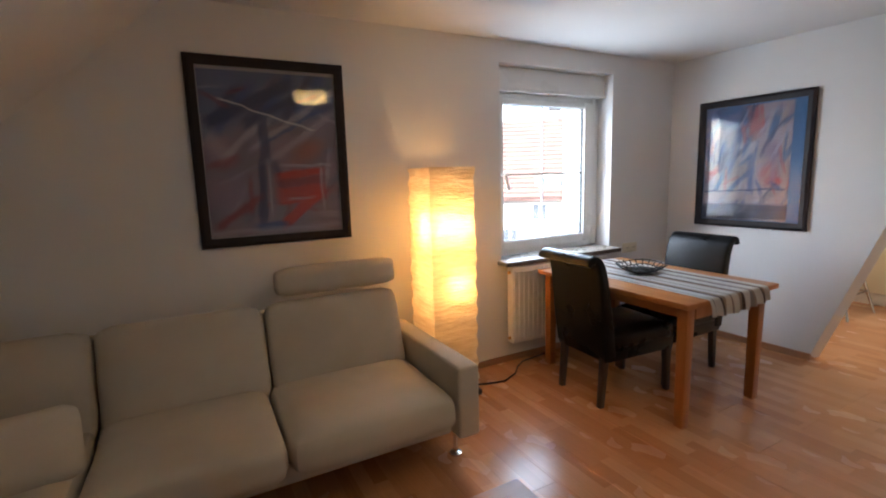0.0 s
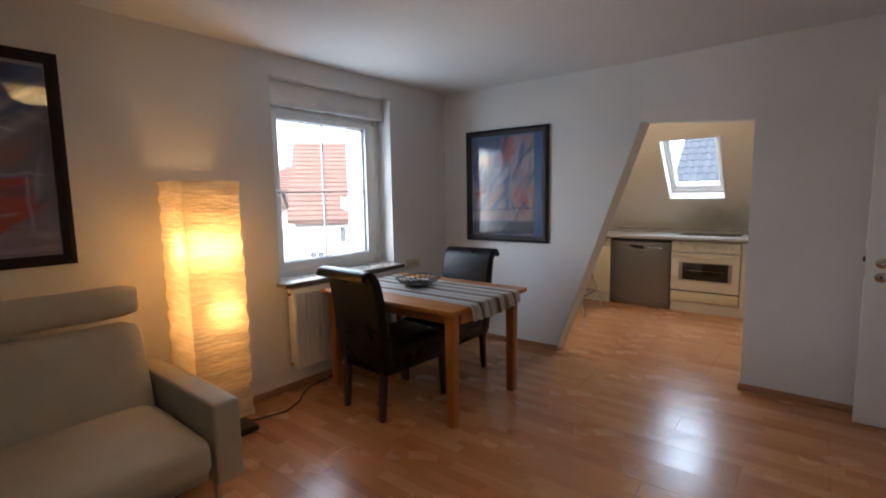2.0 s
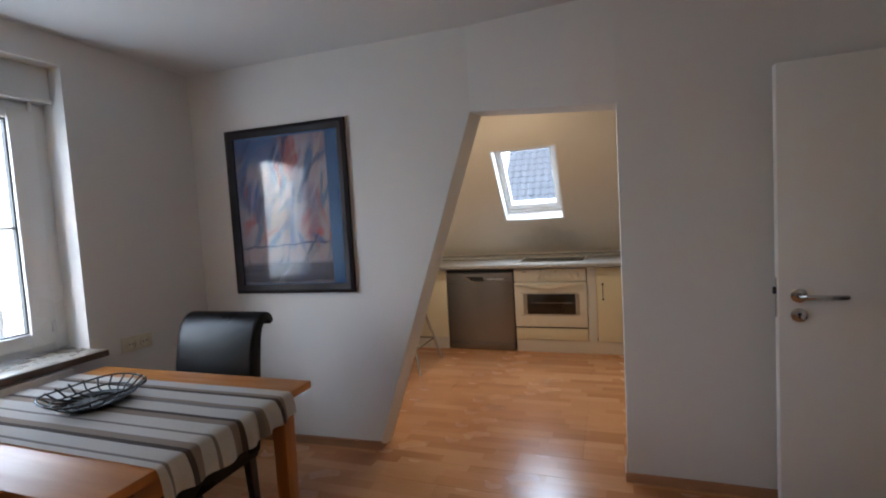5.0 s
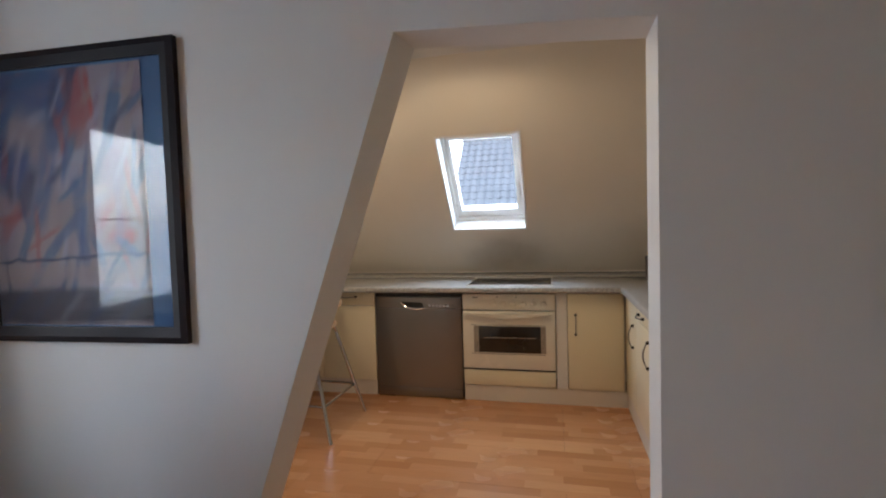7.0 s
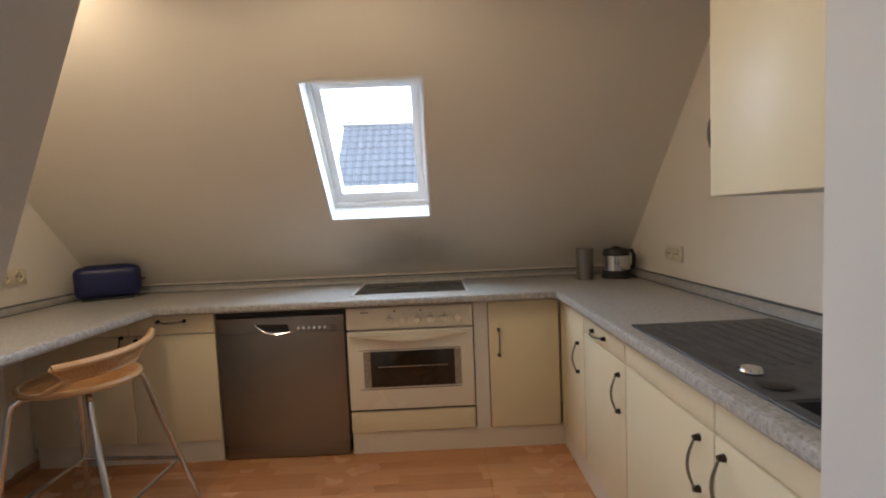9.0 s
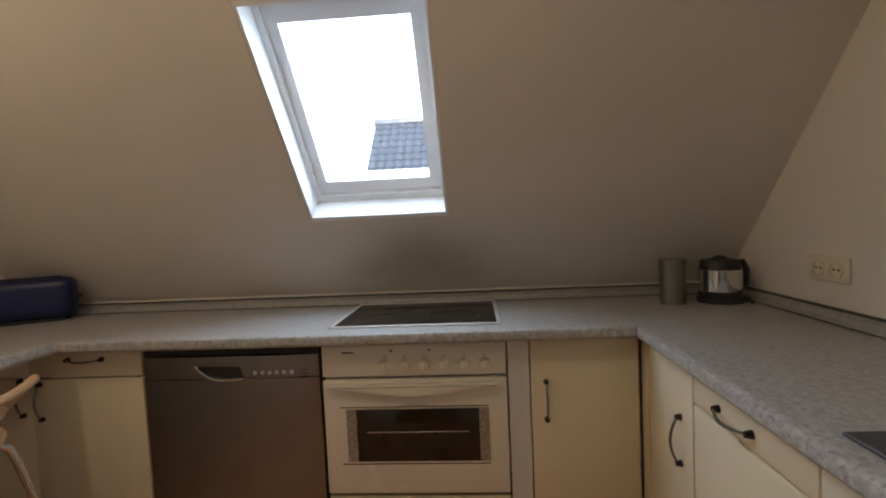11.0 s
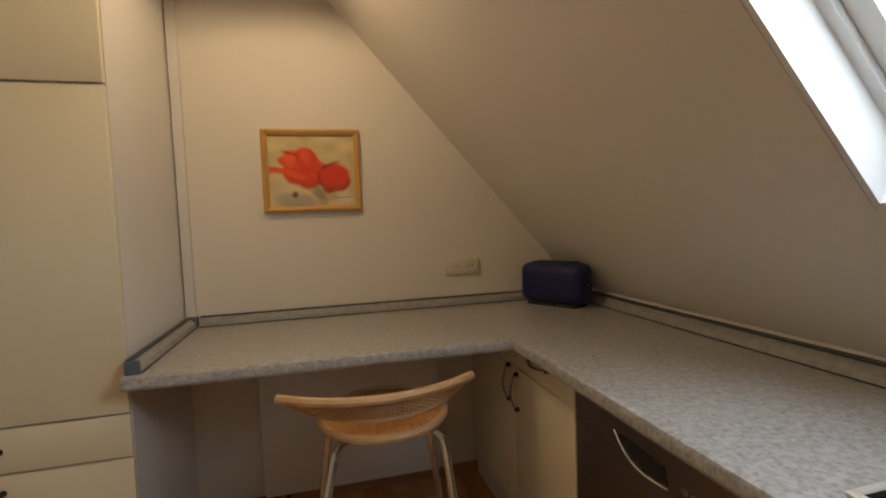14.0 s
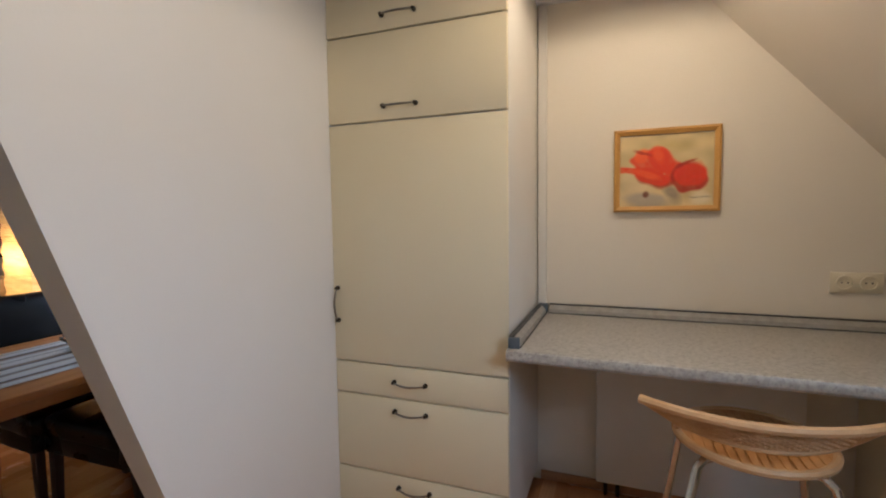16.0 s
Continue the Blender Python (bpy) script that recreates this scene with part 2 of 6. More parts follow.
def tube(bm, points, radius, sides=10, cap=True):
    """A round bar along points; radius may be one number or one a point."""
    pts = [Vector(p) for p in points]
    radii = radius if isinstance(radius, (list, tuple)) else [radius] * len(pts)
    rings, side = [], None
    for i, p in enumerate(pts):
        d = (pts[min(i + 1, len(pts) - 1)] - pts[max(i - 1, 0)]).normalized()
        if side is None:
            side = d.orthogonal().normalized()
        side = (side - d * side.dot(d)).normalized()
        up = d.cross(side)
        rings.append([bm.verts.new(p + radii[i] * (math.cos(a) * side + math.sin(a) * up)) for a in (2 * math.pi * k / sides for k in range(sides))])
    for r, s in zip(rings, rings[1:]):
        for k in range(sides):
            bm.faces.new((r[k], r[(k + 1) % sides], s[(k + 1) % sides], s[k]))
    if cap:
        bm.faces.new(list(reversed(rings[0])))
        bm.faces.new(rings[-1])
    return bm


def lathe(bm, profile, centre=(0, 0, 0), sides=32):
    """Turns (radius, height) pairs round z."""
    c, rings = Vector(centre), []
    for r, h in profile:
        rings.append([bm.verts.new(c + Vector((max(r, 1e-4) * math.cos(2 * math.pi * k / sides), max(r, 1e-4) * math.sin(2 * math.pi * k / sides), h))) for k in range(sides)])
    for a, b in zip(rings, rings[1:]):
        for k in range(sides):
            bm.faces.new((a[k], a[(k + 1) % sides], b[(k + 1) % sides], b[k]))
    return bm


def arc(p, q, bulge, n=9):
    """Points from p to q, bowed by the vector bulge in the middle."""
    p, q, bulge = Vector(p), Vector(q), Vector(bulge)
    return [p.lerp(q, i / (n - 1)) + bulge * math.sin(math.pi * i / (n - 1)) for i in range(n)]


def mesh_object(name, bm, material, smooth=30.0):
    me = bpy.data.meshes.new(name)
    bm.normal_update()
    for f in bm.faces:
        f.smooth = True
    for e in bm.edges:
        if len(e.link_faces) != 2 or e.calc_face_angle(0.0) > radians(smooth):
            e.smooth = False
    bm.to_mesh(me)
    bm.free()
    me.materials.append(material)
    return new(name, me)


def thing(name, loc, label, category, group="", turn=0.0, kind=""):
    ob = new(name)
    ob.empty_display_size = 0.05
    ob.location, ob.rotation_euler = loc, (0, 0, radians(turn))
    return tagged(ob, label, category, group, kind)


def part(name, bm, material, parent, label=""):
    ob = mesh_object(name, bm, material)
    ob.parent = parent
    return tagged(ob, label) if label else ob


def structure(name, bm, material, label, category):
    return tagged(mesh_object(name, bm, material), label, category, kind="structure")


# ---- structure ----
CEIL = 2.17
WALL_Y = 2.955          # window wall, room side
OUT_Y = 3.37            # its outer face
GABLE_Y = 3.07          # gable wall of the kitchen
WIN_X0, WIN_X1, WIN_Z0, WIN_Z1 = 2.148, 3.187, 0.735, 2.035
PIER_X, PIER_BACK = 3.920, 4.065   # pier beside the passage to the kitchen
JAMB_Y = 0.593          # near side of the passage
KITCHEN_Y = -0.16       # sink wall of the kitchen
SOUTH_Y = -0.81
KNEE_X, KNEE_Z = 6.44, 0.853
SLOPE = 1.139


def part_x(y):
    """Living-room face of the partition, which runs a little askew."""
    return 3.965 - 0.05 * (y - 1.25)


def part_back(y):
    """Kitchen face of the partition."""
    return 4.10 - 0.095 * (y - 1.25)


def slope_z(x):
    return KNEE_Z + (KNEE_X - x) * SLOPE


# window wall, with its opening, running on as the kitchen's gable
bm = bmesh.new()
box(bm, -1.6, WIN_X0, WALL_Y, OUT_Y, -0.1, 2.5)
box(bm, WIN_X1, 3.985, WALL_Y, OUT_Y, -0.1, 2.5)
box(bm, WIN_X0, WIN_X1, WALL_Y, OUT_Y, -0.1, WIN_Z0 - 0.035)
box(bm, WIN_X0, WIN_X1, WALL_Y, OUT_Y, WIN_Z1, 2.5)
box(bm, 3.082, WIN_X1, 3.168, OUT_Y, WIN_Z0 - 0.035, WIN_Z1)
structure("wall_north", bm, M_WALL, "white painted plaster wall with a deep window recess", "wall")
structure("wall_kitchen_north", boxed(3.987, 6.9, GABLE_Y, OUT_Y, -0.1, 2.5), M_KITCHEN_WALL, "warm white plaster gable wall of the kitchen", "wall")

# partition with the slanted passage edge, and the lintel that swings over to the pier
bm = bmesh.new()
prism(bm, [(WALL_Y, 0.0), (1.874, 0.0), (1.264, 1.760), (1.264, 2.3), (WALL_Y, 2.3)], "yz", 0.0, 1.0)
for v in bm.verts:
    if v.co.x < 0.5:
        v.co.x = part_x(v.co.y)
    else:
        v.co.y -= 0.02 if v.co.y < 2.5 else 0.0     # splayed jamb
        v.co.x = part_back(v.co.y)
hexa = [bm.verts.new(p) for p in ((part_x(1.264), 1.264, 1.760), (part_back(1.244), 1.244, 1.760), (PIER_BACK, JAMB_Y, 1.70), (PIER_X, JAMB_Y, 1.70),
                                  (part_x(1.264), 1.264, 2.3), (part_back(1.244), 1.244, 2.3), (PIER_BACK, JAMB_Y, 2.3), (PIER_X, JAMB_Y, 2.3))]
for q in ((0, 1, 2, 3), (4, 5, 6, 7), (0, 1, 5, 4), (1, 2, 6, 5), (2, 3, 7, 6), (3, 0, 4, 7)):
    bm.faces.new([hexa[i] for i in q])
bmesh.ops.recalc_face_normals(bm, faces=bm.faces)
structure("wall_partition", bm, M_WALL, "white partition wall with a slanted passage edge", "wall")
structure("wall_pier", boxed(PIER_X, PIER_BACK, SOUTH_Y - 0.1, JAMB_Y, 0.0, 2.3), M_WALL, "white wall pier beside the kitchen passage", "wall")
structure("wall_kitchen_west", boxed(PIER_BACK + 0.002, PIER_BACK + 0.02, KITCHEN_Y - 0.1, JAMB_Y - 0.03, 0.0, 2.3), M_KITCHEN_WALL, "cream kitchen wall behind the pier", "wall")
structure("wall_kitchen_south", boxed(PIER_BACK + 0.002, 6.9, KITCHEN_Y - 0.25, KITCHEN_Y, -0.1, 2.5), M_KITCHEN_WALL, "cream painted kitchen wall above the sink", "wall")
structure("wall_kitchen_east", boxed(KNEE_X, 6.7, KITCHEN_Y - 0.1, 3.15, -0.1, KNEE_Z), M_KITCHEN_WALL, "low knee wall under the roof slope", "wall")

# remaining walls that close the living room
bm = bmesh.new()
box(bm, -1.6, 2.95, SOUTH_Y - 0.15, SOUTH_Y, -0.1, 2.5)
box(bm, 3.82, 3.99, SOUTH_Y - 0.15, SOUTH_Y, -0.1, 2.5)
box(bm, 2.95, 3.82, SOUTH_Y - 0.15, SOUTH_Y, 1.82, 2.5)
structure("wall_south", bm, M_WALL, "plain white wall with a doorway", "wall")
bm = bmesh.new()
box(bm, 2.0, 4.1, -2.2, -2.1, -0.1, 2.5)
box(bm, 2.0, 2.1, -2.1, SOUTH_Y - 0.15, -0.1, 2.5)
box(bm, 4.0, 4.1, -2.1, SOUTH_Y - 0.15, -0.1, 2.5)
structure("wall_hallway", bm, M_WALL, "plain white hallway walls", "wall")
structure("wall_west", boxed(-1.6, -1.3, SOUTH_Y - 0.15, OUT_Y, -0.1, 0.9), M_WALL, "low white knee wall under the roof slope", "wall")

# ceilings and roof slopes
structure("ceiling", boxed(0.2, 5.3, -2.2, OUT_Y, CEIL, CEIL + 0.12), M_CEIL, "smooth white painted ceiling", "ceiling")
bm = bmesh.new()
prism(bm, [(-1.6, 0.455), (0.31, CEIL), (0.31, CEIL + 0.2), (-1.6, 0.655)], "xz", SOUTH_Y - 0.15, WALL_Y + 0.2)
structure("ceiling_slope_west", bm, M_CEIL, "white sloping attic ceiling above the sofa", "ceiling")

SKY_Y0, SKY_Y1 = 1.022, 1.572
SKY_XT, SKY_XB = 5.616, 6.151
OUTN = Vector((SLOPE, 0, 1)).normalized()


def on_slope(x, y, up=0.0):
    """A place on the roof slope, raised outwards by up."""
    return Vector((x, y, slope_z(x))) + OUTN * up


def slope_slab(bm, x0, x1, y0, y1, up0, up1):
    """A slab lying in the roof slope between two x and two y."""
    c = [on_slope(x, y, u) for u in (up0, up1) for x, y in ((x0, y0), (x1, y0), (x1, y1), (x0, y1))]
    v = [bm.verts.new(p) for p in c]
    for q in ((0, 1, 2, 3), (4, 5, 6, 7), (0, 1, 5, 4), (1, 2, 6, 5), (2, 3, 7, 6), (3, 0, 4, 7)):
        bm.faces.new([v[i] for i in q])
    bmesh.ops.recalc_face_normals(bm, faces=bm.faces)
    return bm


DEEP = 0.20
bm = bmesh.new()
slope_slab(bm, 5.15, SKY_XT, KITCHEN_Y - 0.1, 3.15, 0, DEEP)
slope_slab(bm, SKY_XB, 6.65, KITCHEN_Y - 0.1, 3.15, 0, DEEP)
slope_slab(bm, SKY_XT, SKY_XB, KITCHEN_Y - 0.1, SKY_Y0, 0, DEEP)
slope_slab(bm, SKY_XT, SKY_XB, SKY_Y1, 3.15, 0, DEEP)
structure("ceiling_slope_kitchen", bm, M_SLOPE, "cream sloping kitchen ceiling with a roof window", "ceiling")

# floor base under the planks
structure("floor", boxed(-1.6, 6.6, -2.2, 3.3, -0.12, -0.009), M_UNDER, "beech laminate floor in short staves", "floor")


# skirting boards
def skirting(name, x0, x1, y0, y1):
    structure(name, boxed(x0, x1, y0, y1, 0.0, 0.045, bevel=0.006), M_SKIRT, "beech skirting board along the wall", "baseboard")


skirting("baseboard_window", -1.2, 3.862, WALL_Y - 0.016, WALL_Y - 0.001)
bm = bmesh.new()
prism(bm, [(part_x(1.872) - 0.015, 1.856), (part_x(1.872) - 0.001, 1.856), (part_x(2.937) - 0.001, 2.937), (part_x(2.937) - 0.015, 2.937)], "xy", 0.0, 0.045)
structure("baseboard_partition", bm, M_SKIRT, "beech skirting board along the wall", "baseboard")
structure("baseboard_slant", boxed(part_x(1.872), 4.035, 1.862, 1.876, 0.0, 0.045), M_SKIRT, "beech skirting return under the slanted wall edge", "baseboard")
skirting("baseboard_pier", PIER_X - 0.015, PIER_X - 0.001, SOUTH_Y, JAMB_Y + 0.014)
skirting("baseboard_pier_end", PIER_X, PIER_BACK - 0.005, JAMB_Y + 0.001, JAMB_Y + 0.014)

# window with sash, bars, handle and roller shutter box
win = thing("window_1", (0, 0, 0), "white plastic window with thin glazing bars above a radiator", "window", kind="structure")
FX0, FX1, FZ0, FZ1 = WIN_X0 + 0.01, WIN_X1 + 0.005, WIN_Z0 + 0.01, 1.875
FY = 3.085
bm = bmesh.new()
for b in ((FX0, FX0 + 0.055, FY + 0.012, FY + 0.08, FZ0, FZ1), (FX1 - 0.07, FX1, FY + 0.012, FY + 0.08, FZ0, FZ1),
          (FX0 + 0.055, FX1 - 0.07, FY + 0.012, FY + 0.08, FZ1 - 0.045, FZ1), (FX0 + 0.055, FX1 - 0.07, FY + 0.012, FY + 0.08, FZ0, FZ0 + 0.04)):
    box(bm, *b, bevel=0.004)
part("window_frame", bm, M_PVC, win)
GX0, GX1, GZ0, GZ1 = 2.270, 3.037, 0.838, 1.796
sash = bmesh.new()
SX0, SX1, SZ0, SZ1 = FX0 + 0.045, FX1 - 0.055, FZ0 + 0.03, FZ1 - 0.035
for b in ((SX0, GX0, FY, FY + 0.066, SZ0, SZ1), (GX1, SX1, FY, FY + 0.066, SZ0, SZ1),
          (GX0, GX1, FY, FY + 0.066, GZ1, SZ1), (GX0, GX1, FY, FY + 0.066, SZ0, GZ0)):
    box(sash, *b, bevel=0.006)
sash_ob = part("sash", sash, M_PVC, win)
gasket = bmesh.new()
for b in ((GX0, GX0 + 0.006, FY + 0.02, FY + 0.045, GZ0, GZ1), (GX1 - 0.006, GX1, FY + 0.02, FY + 0.045, GZ0, GZ1),
          (GX0 + 0.006, GX1 - 0.006, FY + 0.02, FY + 0.045, GZ0, GZ0 + 0.006), (GX0 + 0.006, GX1 - 0.006, FY + 0.02, FY + 0.045, GZ1 - 0.006, GZ1)):
    box(gasket, *b)
part("gasket", gasket, M_BLACK, sash_ob)
pane = part("pane", boxed(GX0 + 0.001, GX1 - 0.001, FY + 0.03, FY + 0.034, GZ0 + 0.001, GZ1 - 0.001), M_GLASS, sash_ob)
pane.visible_shadow = False
M_BAR = surface("grey_glazing_bar", (0.55, 0.55, 0.55), rough=0.4)
part("glazing_bar", boxed(2.645, 2.657, FY + 0.036, FY + 0.046, GZ0, GZ1), M_BAR, sash_ob)
part("glazing_bar", boxed(GX0, 2.644, FY + 0.036, FY + 0.046, 1.307, 1.319), M_BAR, sash_ob)
part("glazing_bar", boxed(2.658, GX1, FY + 0.036, FY + 0.046, 1.307, 1.319), M_BAR, sash_ob)
bm = bmesh.new()
box(bm, 2.229, 2.259, FY - 0.012, FY - 0.001, 1.27, 1.335, bevel=0.004)
tube(bm, [(2.244, FY - 0.008, 1.315), (2.244, FY - 0.048, 1.315), (2.249, FY - 0.056, 1.305), (2.277, FY - 0.056, 1.21)], [0.010, 0.010, 0.011, 0.009])
part("window_handle", bm, M_PVC, sash_ob)
bm = bmesh.new()
for z in (0.83, 1.83):
    tube(bm, [(3.122, FY - 0.006, z), (3.122, FY - 0.006, z + 0.05)], 0.008)
part("hinge", bm, M_PVC, sash_ob)
part("shutter_box", boxed(WIN_X0 + 0.003, WIN_X1 - 0.003, 3.035, 3.165, 1.878, WIN_Z1 - 0.002, bevel=0.004), M_PVC, win)
part("shutter_lip", boxed(WIN_X0 + 0.003, WIN_X1 - 0.003, 3.022, 3.0345, 1.872, 1.892, bevel=0.003), M_PVC, win)
part("window_sill", boxed(2.118, 3.197, 2.850, 3.097, WIN_Z0 - 0.03, WIN_Z0, bevel=0.006), M_STONE_SILL, win, "pale stone inner window sill")
M_SILL_EDGE = surface("dark_brown_edge", (0.09, 0.06, 0.045), rough=0.45)
part("sill_edge", boxed(2.118, 3.197, 2.8435, 2.8498, WIN_Z0 - 0.031, WIN_Z0 - 0.004), M_SILL_EDGE, win, "dark brown front edge")
part("outer_sill", boxed(WIN_X0, 3.081, 3.17, 3.42, WIN_Z0 - 0.03, WIN_Z0 + 0.01), M_PVC, win)

# roof window in the kitchen slope
rw = thing("window_2", (0, 0, 0), "white roof window set in a bright plaster recess", "window", kind="structure")
bm = bmesh.new()
lin = 0.012
slope_slab(bm, SKY_XT, SKY_XB, SKY_Y0 + 0.001, SKY_Y0 + lin, 0.001, DEEP)
slope_slab(bm, SKY_XT, SKY_XB, SKY_Y1 - lin, SKY_Y1 - 0.001, 0.001, DEEP)
slope_slab(bm, SKY_XT, SKY_XT + lin, SKY_Y0 + lin, SKY_Y1 - lin, 0.001, DEEP)
slope_slab(bm, SKY_XB - lin, SKY_XB, SKY_Y0 + lin, SKY_Y1 - lin, 0.001, DEEP)
part("lining", bm, M_WHITE, rw, "white reveal lining")


def slope_ring(bm, inset, width, u0, u1):
    a, b = SKY_XT + inset, SKY_XB - inset
    c, d = SKY_Y0 + inset, SKY_Y1 - inset
    w = width
    slope_slab(bm, a, b, c, c + w, u0, u1)
    slope_slab(bm, a, b, d - w, d, u0, u1)
    slope_slab(bm, a, a + w, c + w, d - w, u0, u1)
    slope_slab(bm, b - w, b, c + w, d - w, u0, u1)
    return bm


part("window_frame", slope_ring(bmesh.new(), lin, 0.020, 0.10, DEEP), M_PVC, rw)
rs = part("sash", slope_ring(bmesh.new(), 0.033, 0.036, 0.115, 0.175), M_PVC, rw)
pane = part("pane", slope_slab(bmesh.new(), SKY_XT + 0.069, SKY_XB - 0.069, SKY_Y0 + 0.069, SKY_Y1 - 0.069, 0.140, 0.144), M_GLASS, rs)
pane.visible_shadow = False


# ---- lamps of the place ----
def bulb(name, loc, watts, colour, radius):
    d = bpy.data.lights.new(name, 'POINT')
    d.energy, d.color, d.shadow_soft_size = watts, colour, radius
    ob = new(name, d)
    ob.location = loc
    return ob


WARM = (1.0, 0.53, 0.18)
WARM_WHITE = (1.0, 0.74, 0.46)


# ---- living room: floor lamp of crinkled paper ----
def paper():
    m, nt, p = nodes_of("crinkled_lamp_paper")
    fac = noise_fac(nt, 9.0, 6.0, 0.3, 0.7, (1, 1, 6))
    col = ramp_mix(nt, fac, (0.90, 0.80, 0.62), (0.74, 0.60, 0.40))
    tr, df = nt.nodes.new("ShaderNodeBsdfTranslucent"), nt.nodes.new("ShaderNodeBsdfDiffuse")
    b = nt.nodes.new("ShaderNodeBump")
    b.inputs["Strength"].default_value, b.inputs["Distance"].default_value = 0.5, 0.012
    nt.links.new(noise_fac(nt, 14.0, 5.0, 0.2, 0.8, (1, 1, 5)), b.inputs["Height"])
    mix = nt.nodes.new("ShaderNodeMixShader")
    mix.inputs[0].default_value = 0.42
    for s in (tr, df):
        nt.links.new(col, s.inputs["Color"])
        nt.links.new(b.outputs[0], s.inputs["Normal"])
    nt.links.new(tr.outputs[0], mix.inputs[1])
    nt.links.new(df.outputs[0], mix.inputs[2])
    nt.links.new(mix.outputs[0], nt.nodes["Material Output"].inputs[0])
    return m


M_PAPER = paper()
LAMP_X, LAMP_Y = 1.595, 2.770
lamp = thing("floor_lamp", (LAMP_X, LAMP_Y, 0), "tall square crinkled paper floor lamp glowing warm beside the sofa", "lamp")
bm = bmesh.new()
levels, n = 46, 7
ring_pts = []
half = 0.140
for k in range(levels + 1):
    z = 0.10 + 1.265 * k / levels
    ring = []
    for side in range(4):
        for j in range(n):
            u = -half + 2 * half * j / n
            px, py = [(u, -half), (half, u), (-u, half), (-half, -u)][side]
            w = 0.006 * noise.noise(Vector((px * 9, py * 9, z * 22))) + 0.004 * math.sin(z * 61 + px * 7)
            edge = 1 + w / half
            ring.append(bm.verts.new((px * edge * (1 + 0.03 * (1 - k / levels)), py * edge * (1 + 0.03 * (1 - k / levels)), z)))
    ring_pts.append(ring)
for a, b in zip(ring_pts, ring_pts[1:]):
    m_ = len(a)
    for i in range(m_):
        bm.faces.new((a[i], a[(i + 1) % m_], b[(i + 1) % m_], b[i]))
part("shade", bm, M_PAPER, lamp, "translucent crinkled paper shade")
for z in (0.10, 0.75, 1.36):
    bm = bmesh.new()
    r = half - 0.008
    for a, b in (((-r, -r), (r, -r)), ((r, -r), (r, r)), ((r, r), (-r, r)), ((-r, r), (-r, -r))):
        tube(bm, [(*a, z), (*b, z)], 0.003, 6)
    part("wire_frame", bm, M_CHROME, lamp)
part("base_plate", boxed(-0.16, 0.16, -0.16, 0.16, 0.0, 0.035, bevel=0.006), M_DARK_WOOD, lamp, "dark wooden base plate")
part("stem", tube(bmesh.new(), [(0, 0, 0.03), (0, 0, 1.02)], 0.009), M_CHROME, lamp)
for i, (dx, dz) in enumerate(((-0.07, 1.03), (0.055, 1.03), (0.03, 0.70))):
    bulb("lamp_bulb", (LAMP_X + dx, LAMP_Y - 0.06, dz), 0.23, WARM, 0.028)
cable = [(1.72, 2.76, 0.006), (1.82, 2.72, 0.006), (1.97, 2.68, 0.006), (2.10, 2.74, 0.006), (2.18, 2.82, 0.006), (2.27, 2.88, 0.006), (2.5, 2.91, 0.006)]
tagged(mesh_object("power_cable", tube(bmesh.new(), cable, 0.004, 6), M_BLACK), "thin black power cable lying on the laminate floor", "cable")

# ceiling lamp of the living room, seen in the picture's glass
cl = thing("ceiling_lamp", (1.47, 0.65, CEIL), "round frosted glass ceiling lamp, switched on", "lamp")
part("mount", lathe(bmesh.new(), [(0, -0.001), (0.07, -0.001), (0.07, -0.03), (0, -0.03)]), M_CHROME, cl)
part("shade", lathe(bmesh.new(), [(0.06, -0.031), (0.13, -0.034), (0.165, -0.05), (0.15, -0.075), (0.10, -0.095), (0.04, -0.105), (0.0, -0.107)]), glow("lit_opal_glass", (1.0, 0.66, 0.27), 0.9), cl)


# ---- sofa ----
def cushion(bm, x0, x1, y0, y1, z0, z1, puff=0.03, n=9, m=None, soft=0.75, crease=0.004):
    """A soft block: rounded edges and a belly in the middle of its large faces, m turns it."""
    b = bmesh.new()
    box(b, x0, x1, y0, y1, z0, z1)
    bmesh.ops.subdivide_edges(b, edges=b.edges[:], cuts=n, use_grid_fill=True)
    c = Vector(((x0 + x1) / 2, (y0 + y1) / 2, (z0 + z1) / 2))
    h = Vector(((x1 - x0) / 2, (y1 - y0) / 2, (z1 - z0) / 2))
    r = min(h) * soft
    for v in b.verts:
        p = v.co - c
        q = Vector([max(-hh + r, min(hh - r, pp)) for pp, hh in zip(p, h)])
        d = p - q
        if d.length > 1e-6:
            p = q + d.normalized() * r
        u = [p[i] / h[i] for i in range(3)]
        thin = min(range(3), key=lambda i: h[i])
        o = [i for i in range(3) if i != thin]
        belly = (1 - u[o[0]] ** 2) * (1 - u[o[1]] ** 2)
        p[thin] += (1 if p[thin] > 0 else -1) * puff * max(0, belly) * abs(u[thin])
        p += crease * Vector((noise.noise(p * 7), noise.noise(p * 7 + Vector((5, 1, 2))), noise.noise(p * 7 + Vector((9, 4, 3)))))
        v.co = c + p
    if m is not None:
        bmesh.ops.transform(b, matrix=m, verts=b.verts)
    me = bpy.data.meshes.new("tmp")
    b.to_mesh(me)
    b.free()
    bm.from_mesh(me)
    bpy.data.meshes.remove(me)
    return bm


